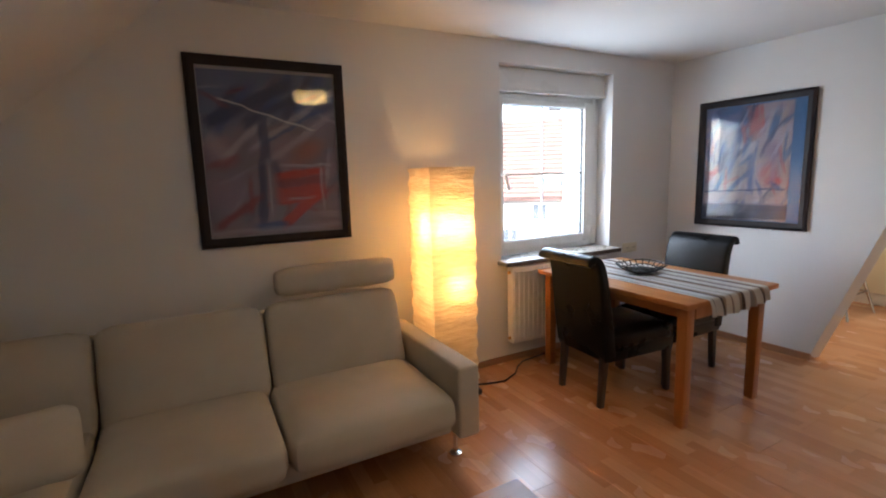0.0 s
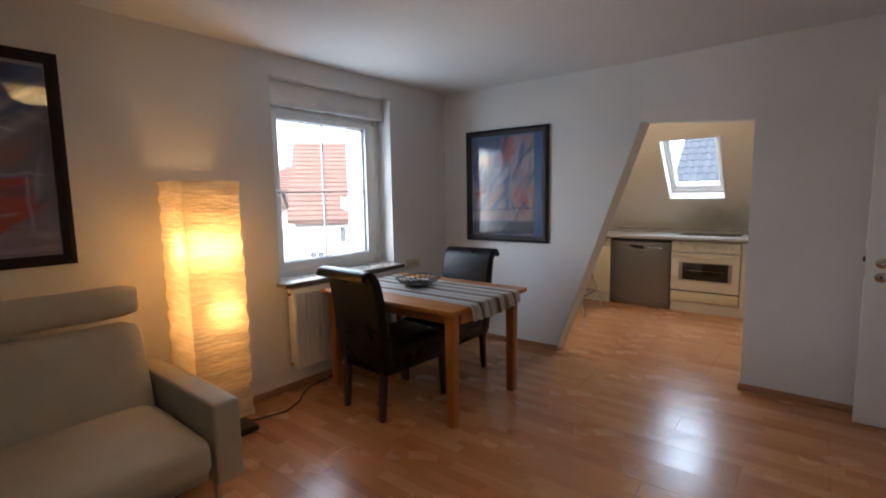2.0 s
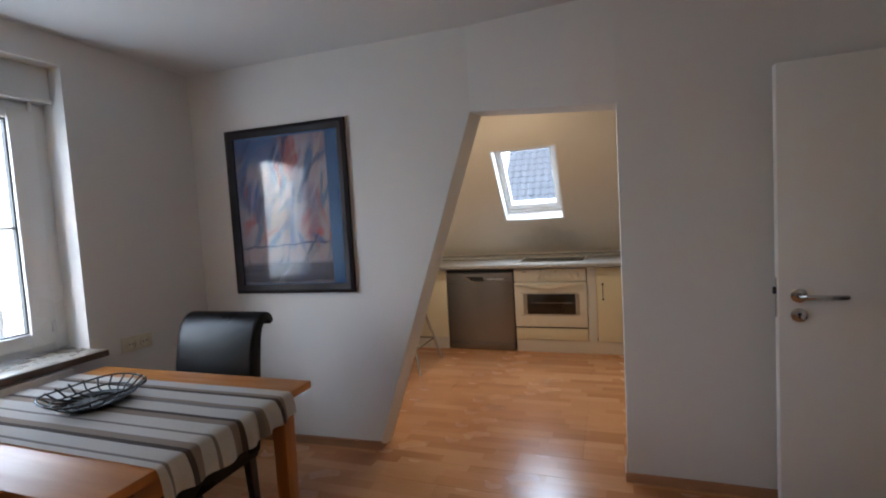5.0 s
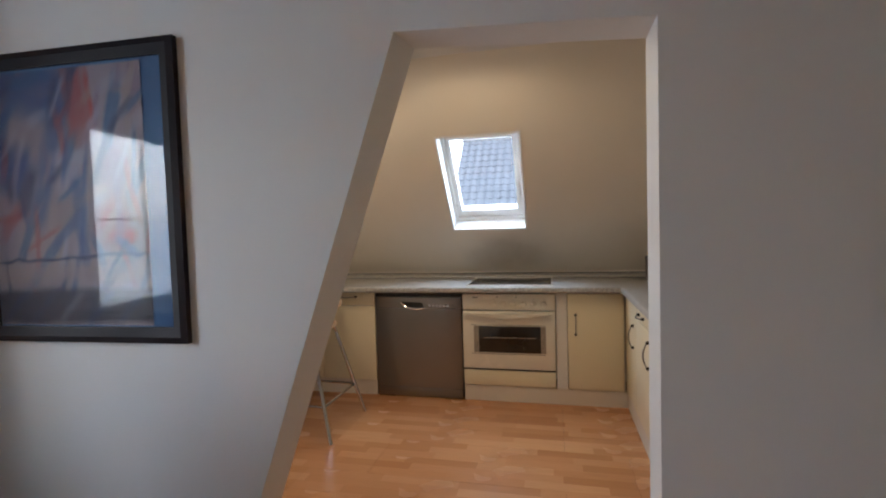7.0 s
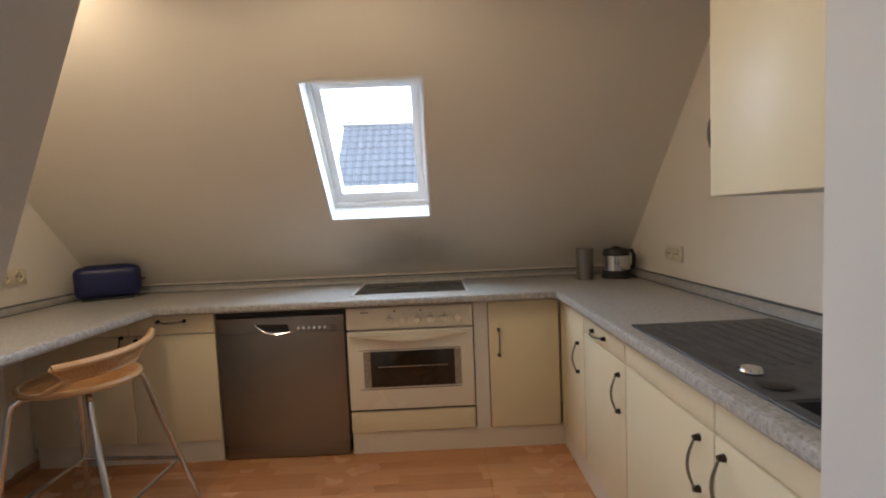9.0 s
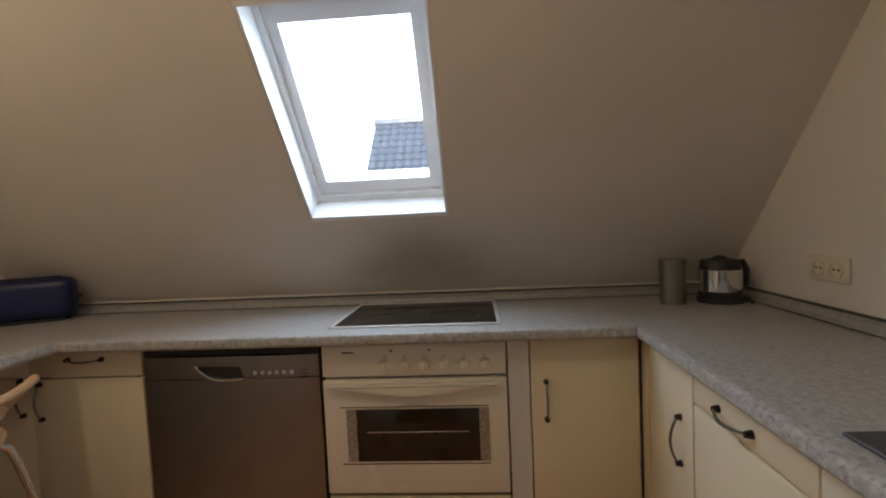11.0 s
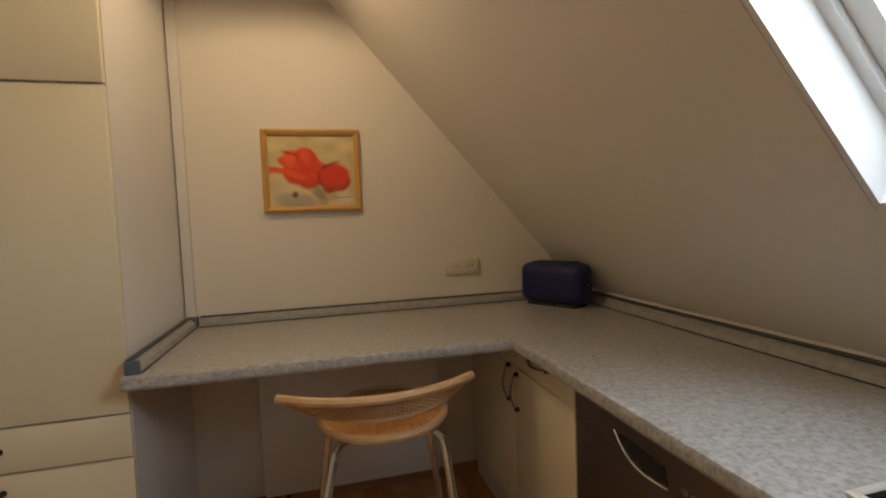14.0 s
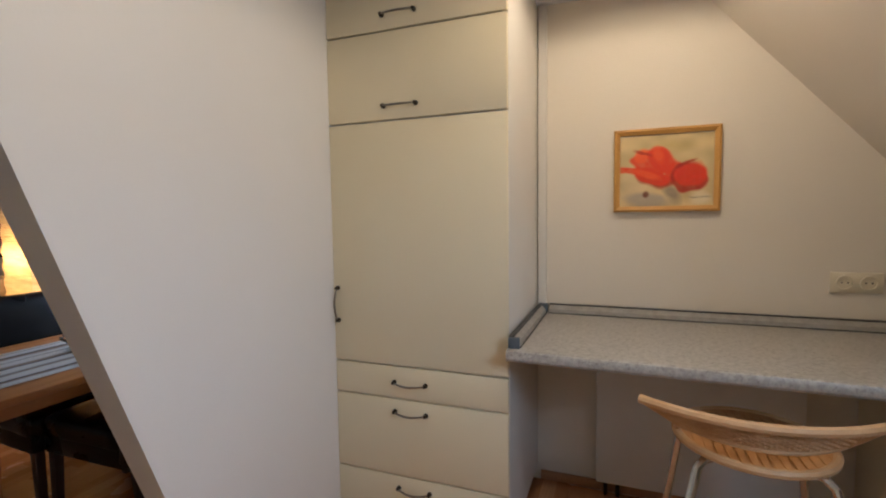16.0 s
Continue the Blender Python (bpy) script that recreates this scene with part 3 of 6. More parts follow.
sofa = thing("corner_sofa", (0.042, -0.175, 0), "beige fabric corner sofa with loose cushions and slim metal feet", "sofa")
bm = bmesh.new()
box(bm, -0.95, 1.215, 2.27, 3.00, 0.155, 0.245, bevel=0.012)
part("base", bm, M_SOFA, sofa)
part("chaise_base", boxed(-0.95, -0.14, 1.25, 2.265, 0.155, 0.245, bevel=0.012), M_SOFA, sofa)
part("seat_cushion", cushion(bmesh.new(), 0.502, 1.205, 2.17, 2.78, 0.215, 0.375, 0.028), M_SOFA, sofa)
part("seat_cushion", cushion(bmesh.new(), -0.140, 0.494, 2.17, 2.78, 0.215, 0.375, 0.028), M_SOFA, sofa)
part("seat_cushion", cushion(bmesh.new(), -0.95, -0.148, 1.22, 2.78, 0.215, 0.375, 0.028), M_SOFA, sofa)
lean = Matrix.Translation((0, 2.70, 0.33)) @ Matrix.Rotation(radians(-17), 4, 'X') @ Matrix.Translation((0, -2.70, -0.33))
for x0, x1 in ((0.528, 1.205), (-0.142, 0.520), (-0.95, -0.150)):
    part("back_cushion", cushion(bmesh.new(), x0, x1, 2.70, 2.86, 0.31, 0.765, 0.022, m=lean), M_SOFA, sofa)
lean2 = Matrix.Translation((0, 2.87, 0.74)) @ Matrix.Rotation(radians(-10), 4, 'X') @ Matrix.Translation((0, -2.87, -0.74))
part("headrest", cushion(bmesh.new(), 0.588, 1.215, 2.83, 2.945, 0.752, 0.895, 0.012, m=lean2), M_SOFA, sofa, "raised roll headrest")
part("back_frame", boxed(-0.95, 1.21, 2.985, 3.06, 0.16, 0.66, bevel=0.015), M_SOFA, sofa)
part("armrest", boxed(1.216, 1.322, 2.20, 3.02, 0.155, 0.487, bevel=0.014, seg=3), M_SOFA, sofa)
for fx, fy in ((1.27, 2.34), (1.27, 2.92), (-0.25, 1.35)):
    bm = bmesh.new()
    lathe(bm, [(0, 0), (0.030, 0), (0.030, 0.008), (0.012, 0.014), (0.012, 0.15), (0.022, 0.155)], (fx, fy, 0), 16)
    part("foot", bm, M_CHROME, sofa, "slim chrome foot")
turn = Matrix.Translation((-0.312, 2.205, 0.47)) @ Euler((radians(-28), radians(6), radians(24))).to_matrix().to_4x4() @ Matrix.Translation((0.36, -2.38, -0.47))
tagged(mesh_object("sofa_cushion", cushion(bmesh.new(), -0.60, -0.13, 2.32, 2.44, 0.35, 0.60, 0.03, m=turn), M_SOFA), "loose beige cushion leaning on the corner sofa", "cushion")

# coffee table, of which a corner shows
ct = thing("coffee_table", (0.72, 1.08, 0), "low reddish-brown wooden coffee table before the sofa", "table")
M_CT = surface("reddish_wood", (0.30, 0.135, 0.075), (0.24, 0.10, 0.055), 4, 60, 0.4, stretch=(1, 8, 1))
part("tabletop", boxed(-0.38, 0.38, -0.325, 0.325, 0.362, 0.40, bevel=0.004), M_CT, ct)
for sx in (-1, 1):
    for sy in (-1, 1):
        part("leg", boxed(sx * 0.33 - 0.025, sx * 0.33 + 0.025, sy * 0.275 - 0.025, sy * 0.275 + 0.025, 0, 0.361), M_CT, ct)


# ---- dining table ----
TX0, TX1, TY0, TY1, TZ = 2.355, 3.160, 1.715, 2.820, 0.668
table = thing("dining_table", ((TX0 + TX1) / 2, (TY0 + TY1) / 2, 0), "honey-coloured wooden dining table under the window", "table")
hx, hy = (TX1 - TX0) / 2, (TY1 - TY0) / 2
part("tabletop", boxed(-hx, hx, -hy, hy, TZ - 0.028, TZ, bevel=0.004), M_TABLE, table)
for s_ in (-1, 1):
    part("apron", boxed(-hx + 0.13, hx - 0.13, s_ * (hy - 0.050) - 0.01, s_ * (hy - 0.050) + 0.01, TZ - 0.10, TZ - 0.029), M_TABLE, table)
    part("side_apron", boxed(s_ * (hx - 0.100) - 0.01, s_ * (hx - 0.100) + 0.01, -hy + 0.08, hy - 0.08, TZ - 0.10, TZ - 0.029), M_TABLE, table)
for sx in (-1, 1):
    for sy in (-1, 1):
        cx, cy = sx * (hx - 0.088) - 0.018, sy * (hy - 0.055)
        bm = bmesh.new()
        box(bm, cx - 0.029, cx + 0.029, cy - 0.029, cy + 0.029, 0.0, TZ - 0.029, bevel=0.004)
        for v in bm.verts:
            if v.co.z < 0.1:
                v.co.x = cx + (v.co.x - cx) * 0.86
                v.co.y = cy + (v.co.y - cy) * 0.86
        part("leg", bm, M_TABLE_LEG, table)


def striped_cloth():
    m, nt, p = nodes_of("striped_woven_cloth")
    tc = nt.nodes.new("ShaderNodeTexCoord")
    sep = nt.nodes.new("ShaderNodeSeparateXYZ")
    nt.links.new(tc.outputs["UV"], sep.inputs[0])
    ramp = nt.nodes.new("ShaderNodeValToRGB")
    ramp.color_ramp.interpolation = 'CONSTANT'
    cream, tan, brown, grey_ = (0.82, 0.80, 0.76), (0.42, 0.33, 0.26), (0.10, 0.07, 0.06), (0.33, 0.30, 0.28)
    stops = [(0.0, cream), (0.04, grey_), (0.06, cream), (0.16, brown), (0.195, tan), (0.25, cream), (0.33, grey_), (0.35, cream),
             (0.46, tan), (0.515, brown), (0.545, cream), (0.66, grey_), (0.695, tan), (0.72, cream), (0.84, brown), (0.875, tan), (0.91, cream)]
    els = ramp.color_ramp.elements
    els[0].position, els[0].color = 0.0, (*cream, 1)
    els[1].position, els[1].color = stops[-1][0], (*stops[-1][1], 1)
    for pos, c in stops[1:-1]:
        els.new(pos).color = (*c, 1)
    nt.links.new(sep.outputs[0], ramp.inputs[0])
    weave = noise_fac(nt, 220, 2.0, 0.3, 0.7)
    nt.links.new(ramp_mix(nt, maths(nt, 'MULTIPLY', weave, 0.18), ramp.outputs[0], (0.30, 0.26, 0.22)), p.inputs["Base Color"])
    p.inputs["Roughness"].default_value = 0.9
    b = nt.nodes.new("ShaderNodeBump")
    b.inputs["Strength"].default_value, b.inputs["Distance"].default_value = 0.4, 0.002
    nt.links.new(weave, b.inputs["Height"])
    nt.links.new(b.outputs[0], p.inputs["Normal"])
    return m


# runner, hanging over the near end in soft waves
bm = bmesh.new()
uv = bm.loops.layers.uv.new("UVMap")
RX0, RX1 = 2.515, 3.035
cols, path_ = 56, []
for y in np.linspace(TY1 - 0.01, TY0 + 0.005, 30):
    path_.append((float(y), TZ + 0.003, 0.0))
path_ += [(TY0 - 0.004, TZ + 0.001, 0.1), (TY0 - 0.009, TZ - 0.010, 0.3), (TY0 - 0.012, TZ - 0.03, 0.7), (TY0 - 0.014, TZ - 0.05, 0.9), (TY0 - 0.016, TZ - 0.078, 1.0)]
grid = []
for y, z, w in path_:
    row = []
    for i in range(cols + 1):
        u = i / cols
        wav = w * 0.009 * (1 + math.sin(u * 37 + 1.3 * math.sin(u * 9)))
        lift = 0.0018 * (1 + noise.noise(Vector((u * 6, y * 5, 0)))) if w == 0 else 0.0
        row.append((bm.verts.new((RX0 + (RX1 - RX0) * u + 0.01 * (y - 2.3) * 0.2, y - wav, z + lift - w * 0.010 * math.sin(u * 4))), u, y))
    grid.append(row)
for a, b in zip(grid, grid[1:]):
    for i in range(cols):
        q = (a[i], a[i + 1], b[i + 1], b[i])
        f = bm.faces.new([e[0] for e in q])
        for loop, e in zip(f.loops, q):
            loop[uv].uv = (e[1], e[2])
bmesh.ops.solidify(bm, geom=bm.faces[:], thickness=-0.0018)
tagged(mesh_object("table_runner", bm, striped_cloth(), 60), "striped cream and brown woven runner on the dining table", "table runner")

# openwork bowl
bowl = thing("wire_bowl", (2.790, 2.335, TZ + 0.0075), "shallow black openwork bowl standing on the table runner", "bowl")
bm = bmesh.new()
for r, z in ((0.155, 0.052), (0.12, 0.028), (0.075, 0.008)):
    pts = [(r * math.cos(a), r * math.sin(a) * 0.95, z + 0.006 * math.sin(3 * a)) for a in (2 * math.pi * k / 40 for k in range(41))]
    tube(bm, pts, 0.0035, 6)
part("ring", bm, M_BLACK, bowl)
for k in range(22):
    a = 2 * math.pi * k / 22
    c, s = math.cos(a), math.sin(a)
    c2, s2 = math.cos(a + 0.35), math.sin(a + 0.35)
    part("wire", tube(bmesh.new(), [(0.02 * c, 0.02 * s, 0.003), (0.075 * c, 0.075 * s, 0.008), (0.12 * c2, 0.12 * s2 * 0.95, 0.028), (0.158 * c2, 0.158 * s2 * 0.95, 0.056)], 0.0032, 6), M_BLACK, bowl)
part("dish", lathe(bmesh.new(), [(0, 0.0), (0.07, 0.004), (0.10, 0.016), (0.10, 0.018), (0.07, 0.007), (0, 0.003)], sides=28), M_BLACK, bowl)


# ---- dining chairs ----
def rolled_back():
    """The upholstered back with its rolled top, in side view, swept across the chair."""
    line = [(0.03, 0.30), (0.012, 0.42), (-0.004, 0.55), (-0.018, 0.66), (-0.035, 0.76), (-0.052, 0.82), (-0.085, 0.858), (-0.125, 0.856), (-0.14, 0.825)]
    thick = [0.07, 0.075, 0.07, 0.062, 0.055, 0.05, 0.046, 0.04, 0.028]
    knots, fine = np.arange(len(line)), np.linspace(0, len(line) - 1, 33)
    blur = np.array((0.25, 0.5, 0.25))

    def eased(values):
        """The values resampled along the back, with their corners rounded."""
        v = np.interp(fine, knots, values)
        for _ in range(3):
            v[1:-1] = np.convolve(v, blur, mode="valid")
        return [float(a) for a in v]

    line = list(zip(eased([p[0] for p in line]), eased([p[1] for p in line])))
    thick = eased(thick)
    front, back = [], []
    for i, (x, z) in enumerate(line):
        a, b = Vector(line[max(i - 1, 0)]), Vector(line[min(i + 1, len(line) - 1)])
        d = (b - a).normalized()
        nrm = Vector((d.y, -d.x))
        front.append((x + nrm.x * thick[i] * 0.5, z + nrm.y * thick[i] * 0.5))
        back.append((x - nrm.x * thick[i] * 0.5, z - nrm.y * thick[i] * 0.5))
    outline = front + back[::-1]
    bm = bmesh.new()
    stations = [(-0.214, 0.62), (-0.212, 0.82), (-0.206, 0.95), (-0.194, 1.0), (0.194, 1.0), (0.206, 0.95), (0.212, 0.82), (0.214, 0.62)]
    mid = [((f[0] + b[0]) / 2, (f[1] + b[1]) / 2) for f, b in zip(front, back)]
    centre = mid + mid[::-1]
    rings = [[bm.verts.new((c[0] + (p[0] - c[0]) * k, y, c[1] + (p[1] - c[1]) * k)) for p, c in zip(outline, centre)] for y, k in stations]
    m_ = len(outline)
    for a, b in zip(rings, rings[1:]):
        for i in range(m_):
            bm.faces.new((a[i], a[(i + 1) % m_], b[(i + 1) % m_], b[i]))
    bm.faces.new(rings[0])
    bm.faces.new(rings[-1])
    bmesh.ops.recalc_face_normals(bm, faces=bm.faces)
    return bm


chair = thing("dining_chair", (2.240, 2.290, 0), "black leather dining chair with rolled top and dark legs", "chair", group="chairs at the dining table", turn=-3.5)
part("backrest", rolled_back(), M_BLACK_LEATHER, chair)
part("seat", cushion(bmesh.new(), 0.03, 0.53, -0.21, 0.21, 0.325, 0.435, 0.012), M_BLACK_LEATHER, chair)
part("seat_frame", boxed(0.0, 0.52, -0.205, 0.205, 0.27, 0.36, bevel=0.01), M_BLACK_LEATHER, chair)
for lx, ly, kx in ((0.02, -0.165, -0.02), (0.02, 0.165, -0.02), (0.495, -0.175, 0.012), (0.495, 0.175, 0.012)):
    bm = bmesh.new()
    box(bm, lx - 0.02, lx + 0.02, ly - 0.02, ly + 0.02, 0.0, 0.30, bevel=0.003)
    for v in bm.verts:
        if v.co.z < 0.15:
            v.co.x = lx + (v.co.x - lx) * 0.78 + kx
            v.co.y = ly + (v.co.y - ly) * 0.78
    part("leg", bm, M_DARK_WOOD, chair)
copy_thing(chair, pose(3.278, 2.305, 0, 0, 0, 181))


# ---- radiators ----
def radiator(loc, width, low, high, label, ribs):
    r = thing("radiator", loc, label, "radiator")
    bm = bmesh.new()
    box(bm, 0, width, -0.065, 0.0, low, high, bevel=0.006)
    part("panel", bm, M_WHITE, r)
    step = width / ribs
    for i in range(ribs):
        x = (i + 0.5) * step
        part("rib", boxed(x - step * 0.32, x + step * 0.32, -0.074, -0.0655, low + 0.025, high - 0.03, bevel=0.003, seg=1), M_WHITE, r)
    for x in (0.06, width - 0.06):
        part("bracket", boxed(x - 0.02, x + 0.02, 0.0, 0.05, low + 0.06, high - 0.06), M_WHITE, r)
    for z in (low + 0.035, high - 0.035):
        part("plug", tube(bmesh.new(), [(-0.012, -0.03, z), (0.02, -0.03, z)], 0.011), M_PINE_FRAME, r, "brass end plug")
    return r


radiator((2.162, 2.905, 0), 0.88, 0.165, 0.695, "white ribbed panel radiator below the window sill", 22)


M_SOCKET = surface("cream_plastic", (0.70, 0.64, 0.50), (0.66, 0.60, 0.46), 6, 60, 0.35, bump=0)


def socket(loc, axis, label, count=2):
    """A wall socket plate; axis "y" lies on a wall that faces -y, "Y" one that faces +y."""
    s = thing("wall_socket", loc, label, "socket", turn=0 if axis == "y" else 180)
    part("plate", boxed(-0.04 * count, 0.04 * count, -0.011, -0.001, -0.038, 0.038, bevel=0.003), M_SOCKET, s)
    for i in range(count):
        cx = (i - (count - 1) / 2) * 0.073
        bm = bmesh.new()
        lathe(bm, [(0.027, 0.0), (0.027, 0.006), (0.022, 0.006), (0.022, -0.004), (0, -0.004)], sides=24)
        bmesh.ops.transform(bm, matrix=pose(cx, -0.011, 0, 90, 0, 0), verts=bm.verts)
        insert = part("insert", bm, M_SOCKET, s)
        bm = bmesh.new()
        for dx in (-0.0095, 0.0095):
            tube(bm, [(cx + dx, -0.0145, 0), (cx + dx, -0.0075, 0)], 0.003, 8)
        part("contact", bm, M_BLACK, insert)
    return s


socket((3.415, WALL_Y, 0.703), "y", "cream double wall socket beside the window")


# ---- pictures ----
class Canvas:
    """A painted sheet: dabs of colour laid over one another, u to the right and v down, both 0 to 1."""

    def __init__(self, w, h, ground, seed, nu=110):
        self.w, self.h, self.nu = w, h, nu
        self.nv = int(nu * h / w)
        self.u, self.v = np.meshgrid(np.linspace(0, 1, nu), np.linspace(0, 1, self.nv))
        self.rng = np.random.default_rng(seed)
        self.col = np.ones((self.nv, nu, 3)) * np.array(ground)
        self.col *= (0.85 + 0.3 * self.cloud(7))[..., None]

    def cloud(self, n):
        """Soft blotches between 0 and 1."""
        a = self.rng.random((n + 1, n + 1))
        x, y = self.u * (n - 1e-6), self.v * (n - 1e-6)
        i, j = x.astype(int), y.astype(int)
        fx, fy = x - i, y - j
        fx, fy = fx * fx * (3 - 2 * fx), fy * fy * (3 - 2 * fy)
        return (a[j, i] * (1 - fx) + a[j, i + 1] * fx) * (1 - fy) + (a[j + 1, i] * (1 - fx) + a[j + 1, i + 1] * fx) * fy

    def lay(self, colour, mask):
        self.col = self.col * (1 - mask[..., None]) + np.array(colour) * mask[..., None]

    def dab(self, colour, p, q, width, soft=0.5, cover=0.85):
        """A straight stroke of the brush with streaks along it and a ragged edge."""
        d = np.array(q) - np.array(p)
        n = max(1e-6, float(np.hypot(*d)))
        x, y = self.u - p[0], self.v - p[1]
        along, off = (x * d[0] + y * d[1]) / n, (y * d[0] - x * d[1]) / n
        ragged = 0.03 * (self.cloud(14) - 0.5)
        side = np.abs(off + ragged * 0.6) / (width / 2)
        ends = np.maximum(-along, along - n) / (0.06 + width * 0.3) + ragged * 8
        streaks = self.rng.random(64)[((off / width + 0.5) * 14).astype(int) % 64]
        mask = np.clip((1 - side) / max(soft, 0.02), 0, 1) * np.clip(1 - ends, 0, 1) * cover * (0.75 + 0.25 * streaks)
        self.lay(colour, mask)

    def blob(self, colour, c, r, turn=0.0, soft=0.25, cover=0.9):
        x, y = self.u - c[0], self.v - c[1]
        a, b = x * math.cos(turn) + y * math.sin(turn), y * math.cos(turn) - x * math.sin(turn)
        d = np.sqrt((a / r[0]) ** 2 + (b / r[1]) ** 2) + 0.35 * (self.cloud(9) - 0.5)
        self.lay(colour, np.clip((1 - d) / soft, 0, 1) * cover * (0.8 + 0.2 * self.cloud(20)))

    def scatter(self, colours, count, turn, cover=0.5):
        """Short loose strokes all over the sheet."""
        for k in range(count):
            u, v = self.rng.random(2)
            a, n = turn + self.rng.normal() * 0.5, 0.05 + 0.12 * self.rng.random()
            self.dab(colours[k % len(colours)], (u, v), (u + n * math.cos(a), v - n * math.sin(a)), 0.02 + 0.05 * self.rng.random(), 0.5, cover)

    def hang(self, pic, centre_z, off, shift=0.0, depth=1.3):
        """The sheet as a mesh of its own on the picture, its paint stored with the mesh."""
        bm = bmesh.new()
        grey_ = self.col.mean(axis=2, keepdims=True)
        rich = 1.12 * np.clip(grey_ + 1.35 * (self.col - grey_), 0.003, 1.0) ** depth
        layer = bm.verts.layers.float_color.new("paint")
        grid_ = [[bm.verts.new((shift + (self.u[j, i] - 0.5) * self.w, -off, centre_z + (0.5 - self.v[j, i]) * self.h)) for i in range(self.nu)] for j in range(self.nv)]
        for j in range(self.nv):
            for i in range(self.nu):
                grid_[j][i][layer] = (*np.clip(rich[j, i], 0.004, 0.9), 1)
        for j in range(self.nv - 1):
            for i in range(self.nu - 1):
                bm.faces.new((grid_[j][i], grid_[j + 1][i], grid_[j + 1][i + 1], grid_[j][i + 1]))
        return part("painting", bm, M_PAINT, pic)


def paint_layer():
    m, nt, p = nodes_of("artists_paint")
    at = nt.nodes.new("ShaderNodeAttribute")
    at.attribute_name = "paint"
    fine = noise_fac(nt, 90, 5, 0.3, 0.7)
    nt.links.new(ramp_mix(nt, maths(nt, 'MULTIPLY', fine, 0.05), at.outputs["Color"], (0.35, 0.33, 0.35)), p.inputs["Base Color"])
    p.inputs["Roughness"].default_value = 0.55
    return m


M_PAINT = paint_layer()


def wall_picture(name, loc, w, h, label, bar, frame_mat, art, turn=0.0, glazed=True):
    """A framed picture; its own x runs along the wall, z up, and it faces -y."""
    pic = thing(name, loc, label, "picture", turn=turn)
    bm = bmesh.new()
    outer = [(-w / 2, 0), (w / 2, 0), (w / 2, h), (-w / 2, h)]
    inner = [(-w / 2 + bar, bar), (w / 2 - bar, bar), (w / 2 - bar, h - bar), (-w / 2 + bar, h - bar)]
    ring = []
    for y in (-0.002, -0.022):
        ring.append([bm.verts.new((x, y, z)) for x, z in outer])
    mids = [((o[0] * 0.6 + i[0] * 0.4), (o[1] * 0.6 + i[1] * 0.4)) for o, i in zip(outer, inner)]
    ring.append([bm.verts.new((x, -0.028, z)) for x, z in mids])
    ring.append([bm.verts.new((x, -0.018, z)) for x, z in inner])
    ring.append([bm.verts.new((x, -0.004, z)) for x, z in inner])
    for a, b in zip(ring, ring[1:] + ring[:1]):
        for i in range(4):
            bm.faces.new((a[i], a[(i + 1) % 4], b[(i + 1) % 4], b[i]))
    bmesh.ops.recalc_face_normals(bm, faces=bm.faces)
    part("picture_frame", bm, frame_mat, pic)
    part("mount_board", boxed(-w / 2 + bar * 0.9, w / 2 - bar * 0.9, -0.009, -0.003, bar * 0.9, h - bar * 0.9), art, pic)
    if glazed:
        part("glass", boxed(-w / 2 + bar * 0.95, w / 2 - bar * 0.95, -0.0165, -0.0150, bar * 0.95, h - bar * 0.95), M_GLASS, pic)
    return pic


p1 = wall_picture("framed_painting", (0.718, WALL_Y, 0.990), 0.762, 0.932, "large dark-framed abstract painting in violet, blue and red", 0.048, M_FRAME, surface("grey_mount", (0.30, 0.29, 0.33), rough=0.7))
NAVY, BLUE_, SLATE, MAUVE = (0.030, 0.055, 0.15), (0.07, 0.13, 0.28), (0.16, 0.20, 0.30), (0.30, 0.25, 0.32)
PALE, RED_, DEEP_RED, RUST = (0.46, 0.46, 0.52), (0.40, 0.06, 0.045), (0.24, 0.03, 0.05), (0.34, 0.19, 0.16)
c1 = Canvas(0.656, 0.814, (0.27, 0.24, 0.29), 5)
c1.dab(SLATE, (0.0, 0.10), (1.0, 0.10), 0.45, 0.5, 0.9)
for k in range(9):
    c1.dab((NAVY, BLUE_, SLATE)[k % 3], (0.02 + 0.10 * k, 0.36 - 0.020 * k), (0.25 + 0.10 * k, 0.12 - 0.025 * k), 0.085, 0.6, 0.85)
c1.scatter((SLATE, MAUVE, PALE, DEEP_RED, MAUVE), 50, 0.6, 0.4)
c1.dab(NAVY, (0.05, 0.31), (0.62, 0.07), 0.10, 0.6)
c1.dab(NAVY, (0.35, 0.30), (0.72, 0.12), 0.07, 0.6)
c1.dab(PALE, (0.0, 0.36), (0.14, 0.50), 0.16, 0.8, 0.45)
c1.dab(PALE, (0.16, 0.50), (0.42, 0.30), 0.06, 0.7, 0.7)
c1.dab(PALE, (0.36, 0.45), (0.98, 0.10), 0.055, 0.7, 0.65)
c1.dab(PALE, (0.46, 0.53), (0.95, 0.25), 0.075, 0.8, 0.55)
c1.dab(BLUE_, (0.45, 0.42), (0.92, 0.20), 0.03, 0.6, 0.7)
c1.dab(NAVY, (0.43, 0.32), (0.43, 0.51), 0.10, 0.6, 0.8)
c1.dab((0.62, 0.62, 0.66), (0.16, 0.17), (0.80, 0.34), 0.014, 0.6, 0.95)
c1.blob(RUST, (0.76, 0.48), (0.19, 0.09), -0.3, 0.7, 0.7)
c1.blob(DEEP_RED, (0.16, 0.55), (0.12, 0.05), -0.3, 0.9, 0.5)
c1.dab(PALE, (0.08, 0.68), (0.42, 0.54), 0.02, 0.7, 0.5)
